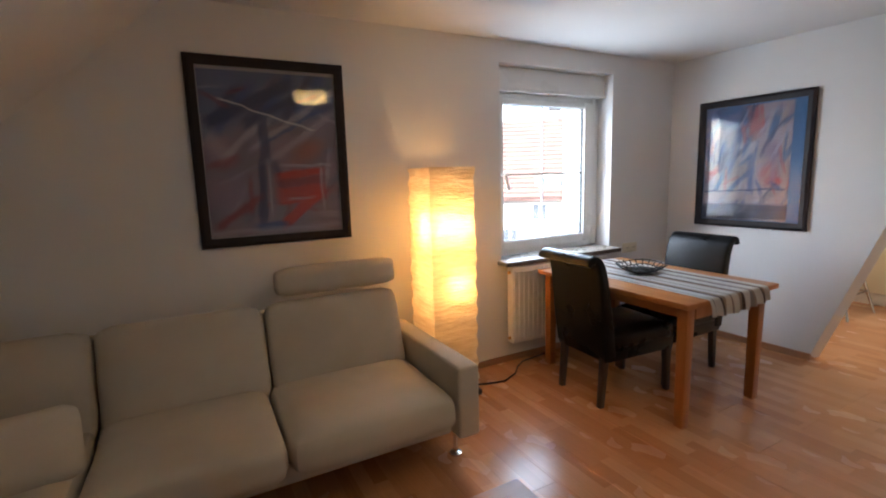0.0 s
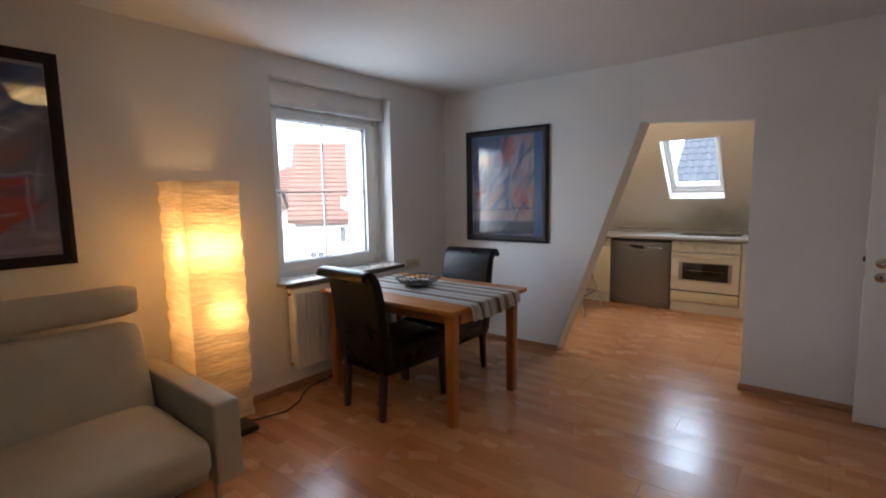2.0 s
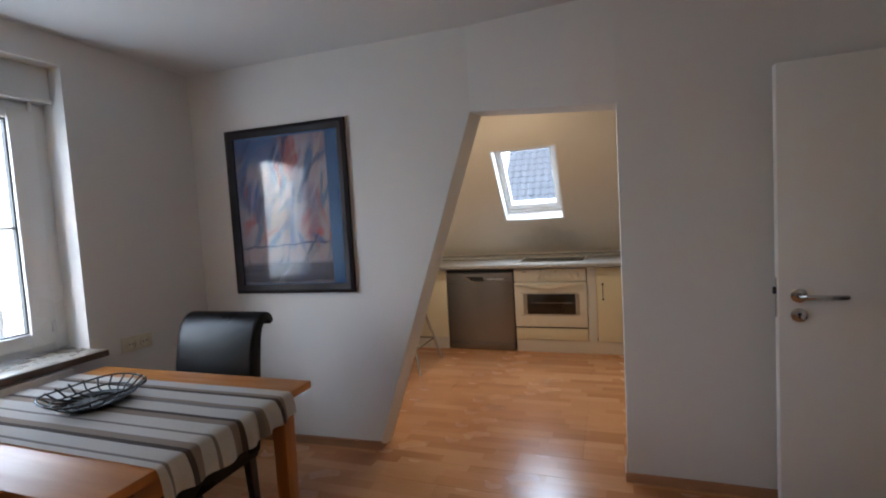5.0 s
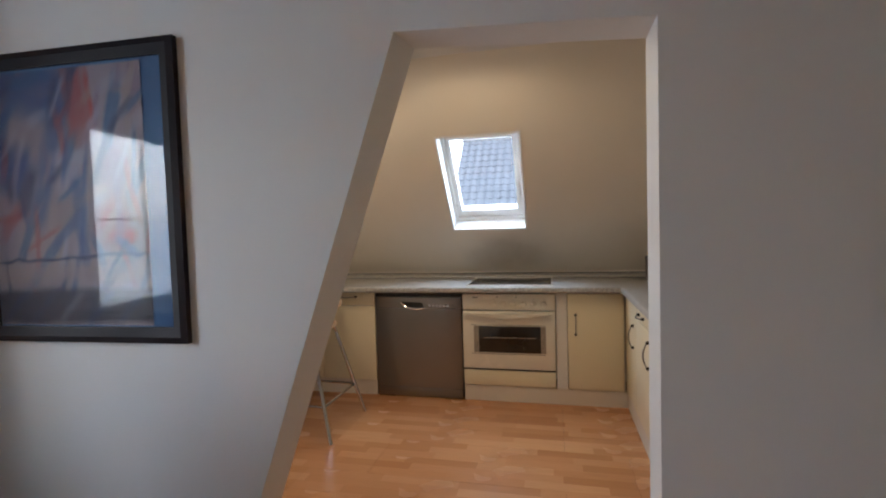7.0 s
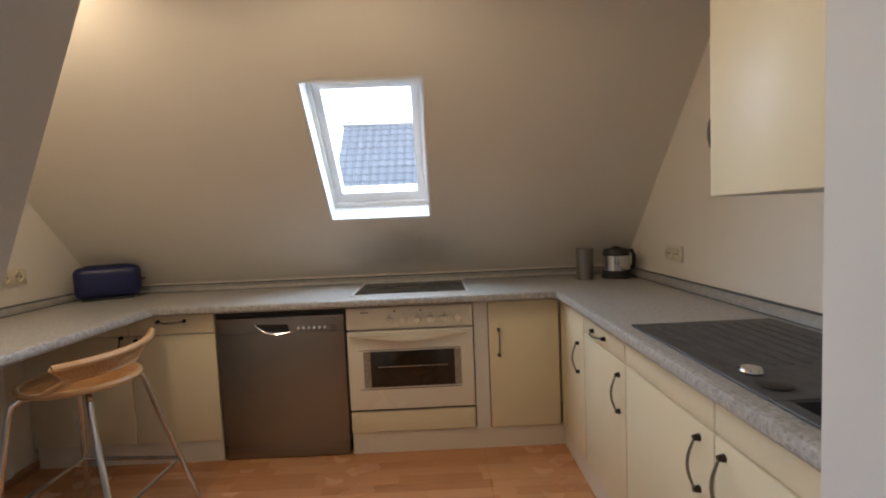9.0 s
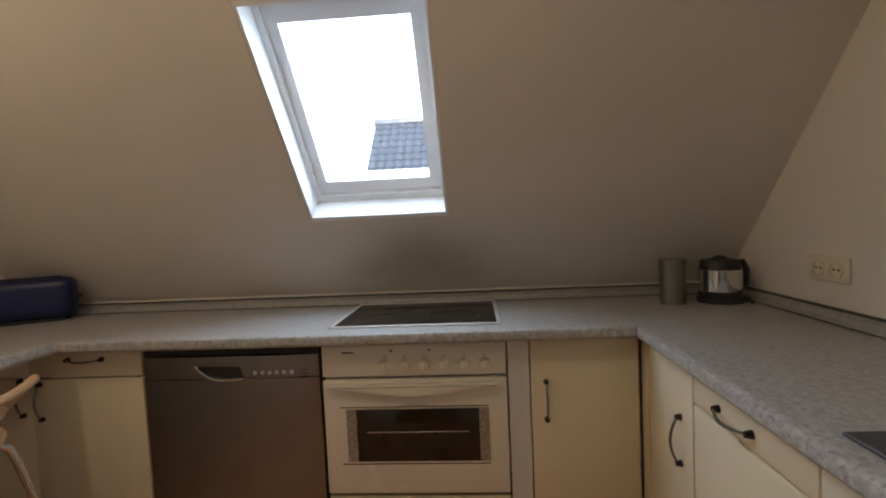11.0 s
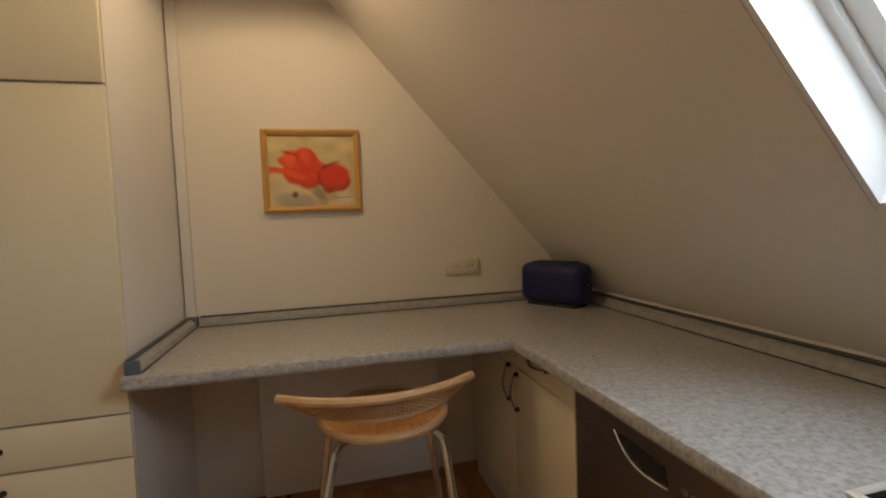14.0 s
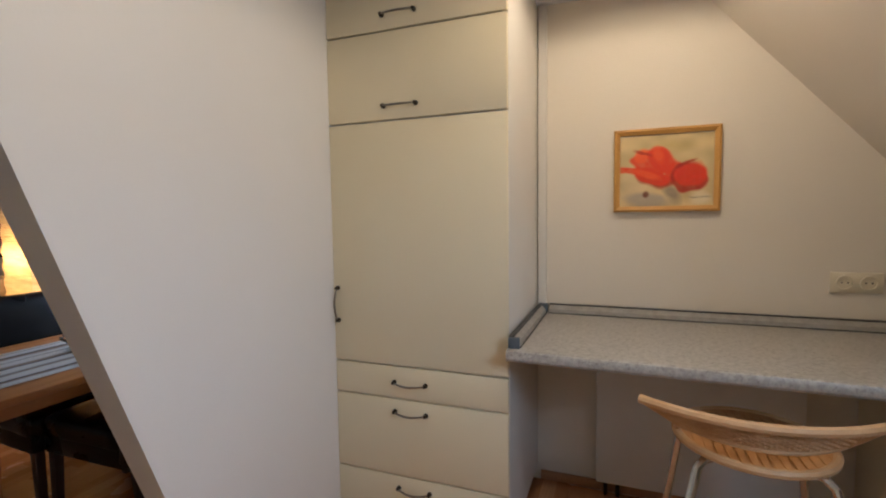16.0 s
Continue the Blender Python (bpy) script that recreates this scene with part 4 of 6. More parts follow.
c1.dab(MAUVE, (0.05, 0.72), (0.36, 0.70), 0.22, 0.7, 0.6)
c1.dab(NAVY, (0.40, 0.58), (0.38, 0.88), 0.075, 0.4, 0.9)
c1.dab(NAVY, (0.50, 0.58), (0.55, 0.70), 0.09, 0.8, 0.6)
c1.dab(PALE, (0.45, 0.58), (0.45, 0.84), 0.02, 0.6, 0.6)
for k in range(4):
    c1.dab((RED_, DEEP_RED, RED_, RED_)[k], (0.55, 0.635 + 0.05 * k), (0.82, 0.605 + 0.055 * k), 0.075, 0.5, 0.9)
c1.dab(RED_, (0.57, 0.92), (0.82, 0.76), 0.085, 0.3, 0.9)
c1.dab(PALE, (0.60, 0.79), (0.76, 0.77), 0.025, 0.6, 0.6)
c1.dab(PALE, (0.58, 0.57), (0.92, 0.565), 0.022, 0.5, 0.7)
c1.dab(PALE, (0.86, 0.60), (0.86, 0.84), 0.03, 0.7, 0.6)
c1.dab(DEEP_RED, (0.08, 0.92), (0.34, 0.78), 0.07, 0.7, 0.75)
c1.dab(DEEP_RED, (0.30, 0.68), (0.30, 0.82), 0.05, 0.8, 0.6)
c1.dab(BLUE_, (0.36, 0.95), (0.52, 0.945), 0.06, 0.7, 0.8)
c1.dab(PALE, (0.02, 0.975), (0.98, 0.97), 0.05, 0.8, 0.45)
c1.hang(p1, 0.46, 0.0112, 0.0, 1.5)

p2 = wall_picture("framed_painting", (part_x(2.325), 2.325, 0.878), 0.764, 0.936, "large dark-framed abstract painting in blue and pink", 0.05, M_FRAME, surface("steel_blue_mount", (0.06, 0.16, 0.33), (0.045, 0.11, 0.25), 5, 60, 0.7), turn=-87.14)
CREAM_, ROSE, TEAL = (0.42, 0.37, 0.36), (0.36, 0.15, 0.16), (0.07, 0.17, 0.30)
c2 = Canvas(0.585, 0.822, (0.36, 0.33, 0.36), 9)
c2.dab(BLUE_, (0.0, 0.0), (0.45, 0.10), 0.30, 0.6, 0.75)
c2.dab(TEAL, (0.10, 0.05), (0.40, 0.02), 0.07, 0.6, 0.85)
c2.blob(BLUE_, (0.14, 0.38), (0.17, 0.13), 0.4, 0.6, 0.85)
c2.blob(NAVY, (0.07, 0.30), (0.07, 0.10), 0.0, 0.7, 0.7)
c2.blob(CREAM_, (0.30, 0.60), (0.26, 0.25), 0.3, 0.7, 0.7)
c2.dab(BLUE_, (0.48, 0.14), (0.30, 0.55), 0.16, 0.7, 0.7)
c2.dab(ROSE, (0.56, 0.0), (0.60, 0.20), 0.17, 0.5, 0.85)
c2.dab(RED_, (0.66, 0.05), (0.68, 0.17), 0.05, 0.6, 0.7)
c2.dab(CREAM_, (0.92, 0.05), (0.95, 0.80), 0.09, 0.5, 0.85)
c2.dab(TEAL, (0.84, 0.10), (0.78, 0.26), 0.09, 0.5, 0.85)
c2.dab(NAVY, (0.80, 0.24), (0.70, 0.40), 0.05, 0.5, 0.8)
c2.blob(MAUVE, (0.80, 0.42), (0.12, 0.11), 0.5, 0.6, 0.8)
c2.blob(ROSE, (0.78, 0.60), (0.15, 0.12), -0.4, 0.6, 0.85)
c2.blob(RED_, (0.88, 0.66), (0.07, 0.045), -0.3, 0.7, 0.7)
c2.dab(BLUE_, (0.56, 0.45), (0.60, 0.75), 0.10, 0.7, 0.6)
c2.scatter((BLUE_, CREAM_, ROSE, TEAL, PALE, NAVY, MAUVE), 90, 1.0, 0.6)
c2.dab(CREAM_, (0.05, 0.80), (0.95, 0.79), 0.12, 0.7, 0.75)
c2.dab(NAVY, (0.06, 0.745), (0.93, 0.725), 0.016, 0.5, 0.9)
c2.dab(NAVY, (0.76, 0.78), (0.84, 0.70), 0.03, 0.6, 0.85)
c2.dab((0.02, 0.025, 0.06), (0.0, 0.93), (1.0, 0.92), 0.15, 0.35, 0.92)
for k in range(5):
    c2.dab((BLUE_, SLATE, PALE)[k % 3], (0.05 + 0.19 * k, 0.97), (0.16 + 0.19 * k, 0.89), 0.05, 0.7, 0.35)
c2.hang(p2, 0.465, 0.0112, -0.035, 1.65)

# ---- open door leaf ----
door = thing("door_1", (3.757, -0.732, 0), "white flush door standing open against the wall", "door", kind="structure")
part("leaf", boxed(0.0, 0.039, 0.0, 0.785, 0.008, 1.735, bevel=0.003), M_WHITE, door)
bm = bmesh.new()
lathe(bm, [(0, 0), (0.026, 0), (0.026, 0.006), (0.02, 0.009), (0, 0.009)], sides=24)
bmesh.ops.transform(bm, matrix=pose(-0.001, 0.722, 0.885, 0, -90, 0), verts=bm.verts)
tube(bm, [(-0.008, 0.722, 0.885), (-0.045, 0.722, 0.885), (-0.052, 0.715, 0.885), (-0.052, 0.60, 0.885), (-0.047, 0.590, 0.885)], [0.010, 0.010, 0.0105, 0.0095, 0.008])
part("door_handle", bm, M_CHROME, door, "satin metal lever handle")
bm = bmesh.new()
lathe(bm, [(0, 0), (0.026, 0), (0.026, 0.006), (0.02, 0.009), (0, 0.009)], sides=24)
bmesh.ops.transform(bm, matrix=pose(-0.001, 0.722, 0.812, 0, -90, 0), verts=bm.verts)
rose = part("keyhole_rose", bm, M_CHROME, door)
bm = bmesh.new()
lathe(bm, [(0, 0), (0.006, 0), (0.006, 0.002), (0, 0.002)], sides=12)
bmesh.ops.transform(bm, matrix=pose(-0.0102, 0.722, 0.816, 0, -90, 0), verts=bm.verts)
box(bm, -0.0122, -0.0101, 0.7195, 0.7245, 0.800, 0.814)
part("keyhole", bm, M_BLACK, rose)
part("lock_plate", boxed(0.011, 0.029, 0.7852, 0.7875, 0.80, 0.95), M_CHROME, door)
part("latch", boxed(0.013, 0.027, 0.7876, 0.797, 0.888, 0.915, bevel=0.002), M_BLACK, door)
bm = bmesh.new()
for z in (0.22, 1.55):
    tube(bm, [(-0.006, -0.006, z), (-0.006, -0.006, z + 0.08)], 0.008)
part("hinge", bm, M_CHROME, door)
bm = bmesh.new()
box(bm, 2.89, 2.95, SOUTH_Y - 0.16, SOUTH_Y + 0.012, 0, 1.88)
box(bm, 3.82, 3.88, SOUTH_Y - 0.16, SOUTH_Y + 0.012, 0, 1.88)
box(bm, 2.95, 3.82, SOUTH_Y - 0.16, SOUTH_Y + 0.012, 1.80, 1.88)
structure("door_frame", bm, M_WHITE, "white wooden door frame of the doorway", "door frame")


# ---- kitchen ----
def speckled():
    m, nt, p = nodes_of("speckled_worktop_laminate")
    a = noise_fac(nt, 62, 5.0, 0.38, 0.62)
    b = noise_fac(nt, 120, 3.0, 0.54, 0.66)
    c = noise_fac(nt, 85, 3.0, 0.55, 0.67, (1, 1.4, 1))
    col = ramp_mix(nt, a, (0.31, 0.30, 0.285), (0.44, 0.43, 0.41))
    col = ramp_mix(nt, maths(nt, 'MULTIPLY', b, 0.5), col, (0.13, 0.12, 0.11))
    col = ramp_mix(nt, maths(nt, 'MULTIPLY', c, 0.3), col, (0.58, 0.57, 0.54))
    nt.links.new(col, p.inputs["Base Color"])
    mr = nt.nodes.new("ShaderNodeMapRange")
    mr.inputs[3].default_value, mr.inputs[4].default_value = 0.30, 0.44
    nt.links.new(a, mr.inputs[0])
    nt.links.new(mr.outputs[0], p.inputs["Roughness"])
    return m


M_TOP = speckled()
TOP, UNDER = 0.804, 0.765
FX, RY = 5.828, 0.418     # front edges of the worktop
worktop = thing("worktop", (0, 0, 0), "grey speckled U-shaped kitchen worktop with rounded front edge", "worktop")
bm = bmesh.new()
prism(bm, [(FX, RY), (6.438, RY), (6.438, 3.068), (4.692, 3.068), (4.692, 2.408), (FX, 2.388)], "xy", UNDER, TOP)
part("slab", bm, M_TOP, worktop)
bm = bmesh.new()
for b in ((4.092, 4.128, -0.158, RY - 0.0005), (4.432, 6.438, -0.158, RY - 0.0005), (4.1285, 4.4315, -0.158, -0.015), (4.1285, 4.4315, 0.355, RY - 0.0005)):
    box(bm, *b, UNDER, TOP)
part("sink_slab", bm, M_TOP, worktop)


def nosing(a, b, out):
    """The rounded front edge of the worktop from a to b, bulging towards out."""
    a, b, out = Vector((*a, 0)), Vector((*b, 0)), Vector((*out, 0))
    prof = [(0.0, UNDER), (0.010, UNDER + 0.002), (0.016, UNDER + 0.010), (0.016, TOP - 0.012), (0.011, TOP - 0.003), (0.0, TOP)]
    bm = bmesh.new()
    lo = [bm.verts.new(a + out * o + Vector((0, 0, z))) for o, z in prof]
    hi = [bm.verts.new(b + out * o + Vector((0, 0, z))) for o, z in prof]
    for i in range(len(prof) - 1):
        bm.faces.new((lo[i], lo[i + 1], hi[i + 1], hi[i]))
    bm.faces.new(lo)
    bm.faces.new(hi)
    bmesh.ops.recalc_face_normals(bm, faces=bm.faces)
    return bm


part("front_edge", nosing((FX, RY + 0.016), (FX, 2.388), (-1, 0)), M_TOP, worktop)
part("front_edge", nosing((4.092, RY), (FX, RY), (0, 1)), M_TOP, worktop)
part("front_edge", nosing((4.692, 2.408), (FX - 0.016, 2.3884), (-0.018, -0.9998)), M_TOP, worktop)
# seam strip where the two runs meet
part("joint_strip", boxed(FX, 6.36, RY - 0.001, RY + 0.001, TOP, TOP + 0.0006), M_STEEL, worktop)


def upstand(points, plane, a, b):
    bm = bmesh.new()
    return prism(bm, points, plane, a, b)


M_STRIP = surface("grey_upstand", (0.36, 0.35, 0.33), (0.28, 0.27, 0.25), 40, 200, 0.45)
part("upstand", upstand([(6.375, TOP), (6.438, TOP), (6.438, TOP + 0.036), (6.415, TOP + 0.036), (6.382, TOP + 0.020)], "xz", -0.12, 3.03), M_STRIP, worktop)
part("upstand", upstand([(-0.115, TOP), (-0.158, TOP), (-0.158, TOP + 0.036), (-0.142, TOP + 0.036), (-0.12, TOP + 0.020)], "yz", 4.1, 6.374), M_STRIP, worktop)
part("upstand", upstand([(3.028, TOP), (3.068, TOP), (3.068, TOP + 0.036), (3.052, TOP + 0.036), (3.033, TOP + 0.020)], "yz", 4.74, 6.374), M_STRIP, worktop)
part("upstand", upstand([(4.730, TOP), (4.692, TOP), (4.692, TOP + 0.036), (4.708, TOP + 0.036), (4.725, TOP + 0.020)], "xz", 2.436, 3.027), M_STRIP, worktop)
M_SEAL = surface("dark_sealing_lip", (0.05, 0.055, 0.06), (0.035, 0.038, 0.042), 20, 90, 0.5)
for b in ((6.410, 6.4375, -0.12, 3.03, TOP + 0.0362, TOP + 0.040), (6.3715, 6.3748, -0.11, 3.026, TOP + 0.0003, TOP + 0.004),
          (4.74, 6.374, 3.049, 3.0675, TOP + 0.0362, TOP + 0.040), (4.74, 6.370, 3.0245, 3.0278, TOP + 0.0003, TOP + 0.004),
          (4.6925, 4.711, 2.436, 3.027, TOP + 0.0362, TOP + 0.040), (4.7302, 4.7335, 2.436, 3.026, TOP + 0.0003, TOP + 0.004),
          (4.1, 6.374, -0.1575, -0.140, TOP + 0.0362, TOP + 0.040), (4.1, 6.370, -0.1148, -0.1115, TOP + 0.0003, TOP + 0.004)):
    part("sealing_lip", boxed(*b), M_SEAL, worktop)
M_CAP = surface("blue_grey_end_cap", (0.10, 0.13, 0.17), rough=0.5)
part("end_cap", boxed(4.693, 4.731, 2.420, 2.4355, TOP, TOP + 0.038, bevel=0.003), M_CAP, worktop)
part("end_cap", boxed(4.693, 4.7315, 3.0275, 3.0675, TOP, TOP + 0.040, bevel=0.003), M_CAP, worktop)


def bow_handle(parent, centre, length, upright, proud=0.026):
    """A bowed antique handle on a front that faces -y."""
    cx, cy, cz = centre
    h = length / 2
    ax = Vector((0, 0, 1)) if upright else Vector((1, 0, 0))
    c = Vector((cx, cy, cz))
    bm = bmesh.new()
    pts = arc(c - ax * h + Vector((0, -0.012, 0)), c + ax * h + Vector((0, -0.012, 0)), (0, -proud + 0.008, -0.004 if not upright else 0), 11)
    tube(bm, pts, [0.0030 + 0.0012 * math.sin(math.pi * i / 10) for i in range(11)], 8)
    bar_ = part("handle", bm, M_PEWTER, parent, "pewter bow handle with dark ends")
    for s in (-1, 1):
        bm = bmesh.new()
        q = c + ax * h * s
        tube(bm, [q + Vector((0, -0.0005, 0)), q + Vector((0, -0.016, 0))], [0.0095, 0.0065], 10)
        part("handle_end", bm, M_BRONZE, bar_ if parent.parent is None else parent)
    return bar_


def unit(name, loc, turn, w, depth, z0, z1, fronts, label, category="cabinet", group="", front_mat=None):
    """A cabinet unit; its x runs along the front, which faces -y. fronts: kind, x0, x1, z0, z1, handle."""
    u = thing(name, loc, label, category, group, turn)
    part("body", boxed(0.001, w - 0.001, 0.021, depth, z0, z1), M_CARCASS, u)
    for kind, x0, x1, a, b, hd in fronts:
        f = part(kind, boxed(x0 + 0.0015, x1 - 0.0015, 0.0, 0.019, a + 0.0015, b - 0.0015, bevel=0.003), front_mat or M_CREAM, u)
        if hd:
            bow_handle(f, (hd[1], 0.0, hd[2]), 0.128, hd[0] == "v")
    return u


BASE = "cream fitted kitchen base units"
PL_Z = 0.11
# oven run; these fronts face the room's long side
unit("base_cabinet", (5.885, 2.542, 0), -90, 0.424, 0.55, PL_Z, UNDER - 0.001,
     [("drawer_front", 0.0, 0.424, 0.662, 0.757, ("h", 0.213, 0.726)), ("cabinet_door", 0.0, 0.424, PL_Z, 0.659, ("v", 0.034, 0.575))], "cream base cabinet with drawer beside the dishwasher", group=BASE)
unit("base_cabinet", (5.885, 3.062, 0), -90, 0.517, 0.55, PL_Z, UNDER - 0.001,
     [("drawer_front", 0.0, 0.517, 0.662, 0.757, None), ("cabinet_door", 0.0, 0.517, PL_Z, 0.659, ("v", 0.483, 0.590))], "cream corner base cabinet under the worktop", group=BASE)
unit("base_cabinet", (5.885, 0.760, 0), -90, 0.364, 0.55, PL_Z, UNDER - 0.001,
     [("cabinet_door", 0.0, 0.354, PL_Z, 0.752, ("v", 0.051, 0.547))], "cream corner base cabinet with one tall door", group=BASE)
tagged(mesh_object("filler_panel", boxed(5.890, 5.910, 0.763, 0.833, PL_Z, 0.762), M_CARCASS), "narrow cream filler panel beside the oven", "panel")
tagged(mesh_object("filler_panel", boxed(5.838, 5.897, 0.371, 0.3935, PL_Z, 0.762), M_CREAM), "narrow cream corner filler between the cabinets", "panel")
# sink run, facing the gable wall
unit("base_cabinet", (5.834, 0.393, 0), 180, 0.302, 0.53, PL_Z, UNDER - 0.001,
     [("cabinet_door", 0.0, 0.300, PL_Z, 0.755, ("v", 0.232, 0.541))], "narrow cream base cabinet in the corner", group=BASE)
unit("base_cabinet", (5.530, 0.393, 0), 180, 0.434, 0.53, PL_Z, UNDER - 0.001,
     [("drawer_front", 0.0, 0.434, 0.672, 0.755, ("h", 0.190, 0.708)), ("cabinet_door", 0.0, 0.434, PL_Z, 0.669, ("v", 0.385, 0.553))], "cream base cabinet with drawer and door", group=BASE)
unit("base_cabinet", (5.094, 0.393, 0), 180, 0.497, 0.53, PL_Z, 0.58,
     [("false_front", 0.0, 0.497, 0.672, 0.755, None), ("cabinet_door", 0.0, 0.497, PL_Z, 0.669, ("v", 0.439, 0.568))], "cream sink base cabinet with a blank panel", group=BASE)
unit("base_cabinet", (4.595, 0.393, 0), 180, 0.490, 0.53, PL_Z, 0.58,
     [("false_front", 0.0, 0.490, 0.672, 0.755, None), ("cabinet_door", 0.0, 0.490, PL_Z, 0.669, ("v", 0.038, 0.568))], "cream sink base cabinet with a blank panel", group=BASE)
M_PLINTH = surface("pale_plinth_board", (0.76, 0.70, 0.61), (0.70, 0.64, 0.55), 2, 60, 0.45)
tagged(mesh_object("plinth", boxed(5.897, 5.912, 0.386, 1.466, 0.0, PL_Z - 0.002), M_PLINTH), "pale plinth board below the oven run", "plinth")
tagged(mesh_object("plinth", boxed(5.897, 5.912, 2.122, 3.05, 0.0, PL_Z - 0.002), M_PLINTH), "pale plinth board below the corner cabinets", "plinth")
tagged(mesh_object("plinth", boxed(4.10, 5.896, 0.370, 0.385, 0.0, PL_Z - 0.002), M_PLINTH), "pale plinth board below the sink run", "plinth")

# dishwasher
dw = thing("dishwasher", (5.885, 2.116, -0.090), "brushed steel dishwasher built in under the worktop", "dishwasher", turn=-90)
W_ = 0.643
part("body", boxed(0.004, W_ - 0.004, 0.035, 0.54, 0.10, 0.838), M_BLACK, dw)
bm = bmesh.new()
n_ = 14
front = [(0.006 + (W_ - 0.012) * i / n_, -0.010 * (1 - (2 * i / n_ - 1) ** 4)) for i in range(n_ + 1)]
prism(bm, front + [(W_ - 0.006, 0.033), (0.006, 0.033)], "xy", 0.165, 0.735)
part("door_panel", bm, M_STEEL, dw)
bm = bmesh.new()
prism(bm, front + [(W_ - 0.006, 0.033), (0.006, 0.033)], "xy", 0.738, 0.815)
top_panel = part("control_panel", bm, M_STEEL, dw)
bm = bmesh.new()
prism(bm, [(0.205, 0.775), (0.215, 0.783), (0.360, 0.778), (0.372, 0.742), (0.31, 0.740), (0.255, 0.748)], "xz", -0.0125, -0.0095)
part("grip_recess", bm, M_BLACK, top_panel)
bm = bmesh.new()
tube(bm, arc((0.20, -0.0125, 0.785), (0.375, -0.0125, 0.738), (-0.02, 0, -0.026), 13), 0.0035, 6)
part("grip_rim", bm, M_CHROME, top_panel)
for i in range(6):
    bm = bmesh.new()
    lathe(bm, [(0, 0), (0.009, 0), (0.008, 0.003), (0, 0.003)], sides=14)
    bmesh.ops.transform(bm, matrix=pose(0.415 + 0.026 * i, -0.010, 0.757, 90, 0, 0), verts=bm.verts)
    part("button", bm, M_CHROME, top_panel)
bm = bmesh.new()
for k in range(3):
    box(bm, 0.572, 0.602, -0.0098, -0.0088, 0.762 - 0.012 * k, 0.764 - 0.012 * k)
part("marking", bm, M_BLACK, top_panel)
part("kick_panel", boxed(0.008, W_ - 0.008, 0.002, 0.03, 0.095, 0.160, bevel=0.003), M_STEEL, dw)
part("top_gap", boxed(0.004, W_ - 0.004, 0.004, 0.034, 0.818, 0.842), M_BLACK, dw)
part("foot_bar", boxed(0.01, W_ - 0.01, 0.10, 0.14, 0.090, 0.1005), M_BLACK, dw)

# built-in oven
ov = thing("oven", (5.885, 1.470, -0.090), "white built-in oven with knobs and dark window", "oven", turn=-90)
W_ = 0.634
part("body", boxed(0.004, W_ - 0.004, 0.03, 0.54, 0.20, 0.838), M_CARCASS, ov)
panel = part("control_panel", boxed(0.003, W_ - 0.003, -0.004, 0.028, 0.732, 0.84, bevel=0.004), M_ENAMEL, ov)
M_KNOB = surface("cream_knob", (0.77, 0.72, 0.62), (0.73, 0.68, 0.58), 6, 60, 0.4)
for i in range(6):
    bm = bmesh.new()
    lathe(bm, [(0.021, 0), (0.021, 0.006), (0.017, 0.010), (0.015, 0.020), (0.0, 0.021)], sides=22)
    box(bm, -0.004, 0.004, -0.018, 0.018, 0.020, 0.028, bevel=0.002)
    bmesh.ops.transform(bm, matrix=pose(0.221 + 0.0678 * i, -0.0045, 0.771, 90, 0, 0), verts=bm.verts)
    knob = part("knob", bm, M_KNOB, panel)
    part("knob_mark", boxed(0.2195 + 0.0678 * i, 0.2225 + 0.0678 * i, -0.0052, -0.0042, 0.797, 0.803), M_BLACK, panel)
for x in (0.245, 0.375):
    part("indicator", boxed(x - 0.004, x + 0.004, -0.0052, -0.0042, 0.816, 0.823), M_BLACK, panel)
part("maker_plate", boxed(0.075, 0.115, -0.0052, -0.0042, 0.814, 0.819), M_BLACK, panel)
door_o = part("oven_door", boxed(0.003, W_ - 0.003, -0.008, 0.028, 0.322, 0.722, bevel=0.005), M_ENAMEL, ov)
M_OVEN_GLASS = surface("dark_oven_glass", (0.012, 0.010, 0.008), (0.03, 0.022, 0.015), 9, 30, 0.10, bump=0)
part("window", boxed(0.115, 0.535, -0.0105, -0.0085, 0.437, 0.620, bevel=0.001), M_OVEN_GLASS, door_o)
M_FADE = surface("grey_printed_dots", (0.20, 0.17, 0.14), (0.38, 0.34, 0.28), 120, 300, 0.25, bump=0)
for x0, x1 in ((0.080, 0.1145), (0.5355, 0.568)):
    part("printed_edge", boxed(x0, x1, -0.0100, -0.0085, 0.437, 0.620), M_FADE, door_o)
part("rack", tube(bmesh.new(), [(0.15, -0.0115, 0.540), (0.50, -0.0115, 0.540)], 0.0016, 6), M_CHROME, door_o)
for z in (0.428, 0.627):
    part("groove", boxed(0.06, 0.565, -0.0095, -0.0082, z - 0.0015, z + 0.0015), M_BLACK, door_o)
bm = bmesh.new()
pts = [(0.02 + 0.584 * i / 20, 0.712) for i in range(21)]
low = [(0.02 + 0.584 * i / 20, 0.698 - 0.030 * math.sin(math.pi * i / 20) ** 2) for i in range(21)]
prism(bm, pts + low[::-1], "xz", -0.040, -0.009)
bmesh.ops.bevel(bm, geom=[e for e in bm.edges if abs(e.verts[0].co.y + 0.040) < 1e-4 and abs(e.verts[1].co.y + 0.040) < 1e-4], offset=0.008, segments=2, affect='EDGES')
part("oven_handle", bm, M_ENAMEL, door_o)
part("lower_panel", boxed(0.003, W_ - 0.003, 0.0, 0.022, 0.204, 0.308, bevel=0.003), M_CREAM, ov)
part("shadow_gap", boxed(0.005, W_ - 0.005, 0.012, 0.029, 0.309, 0.321), M_BLACK, ov)

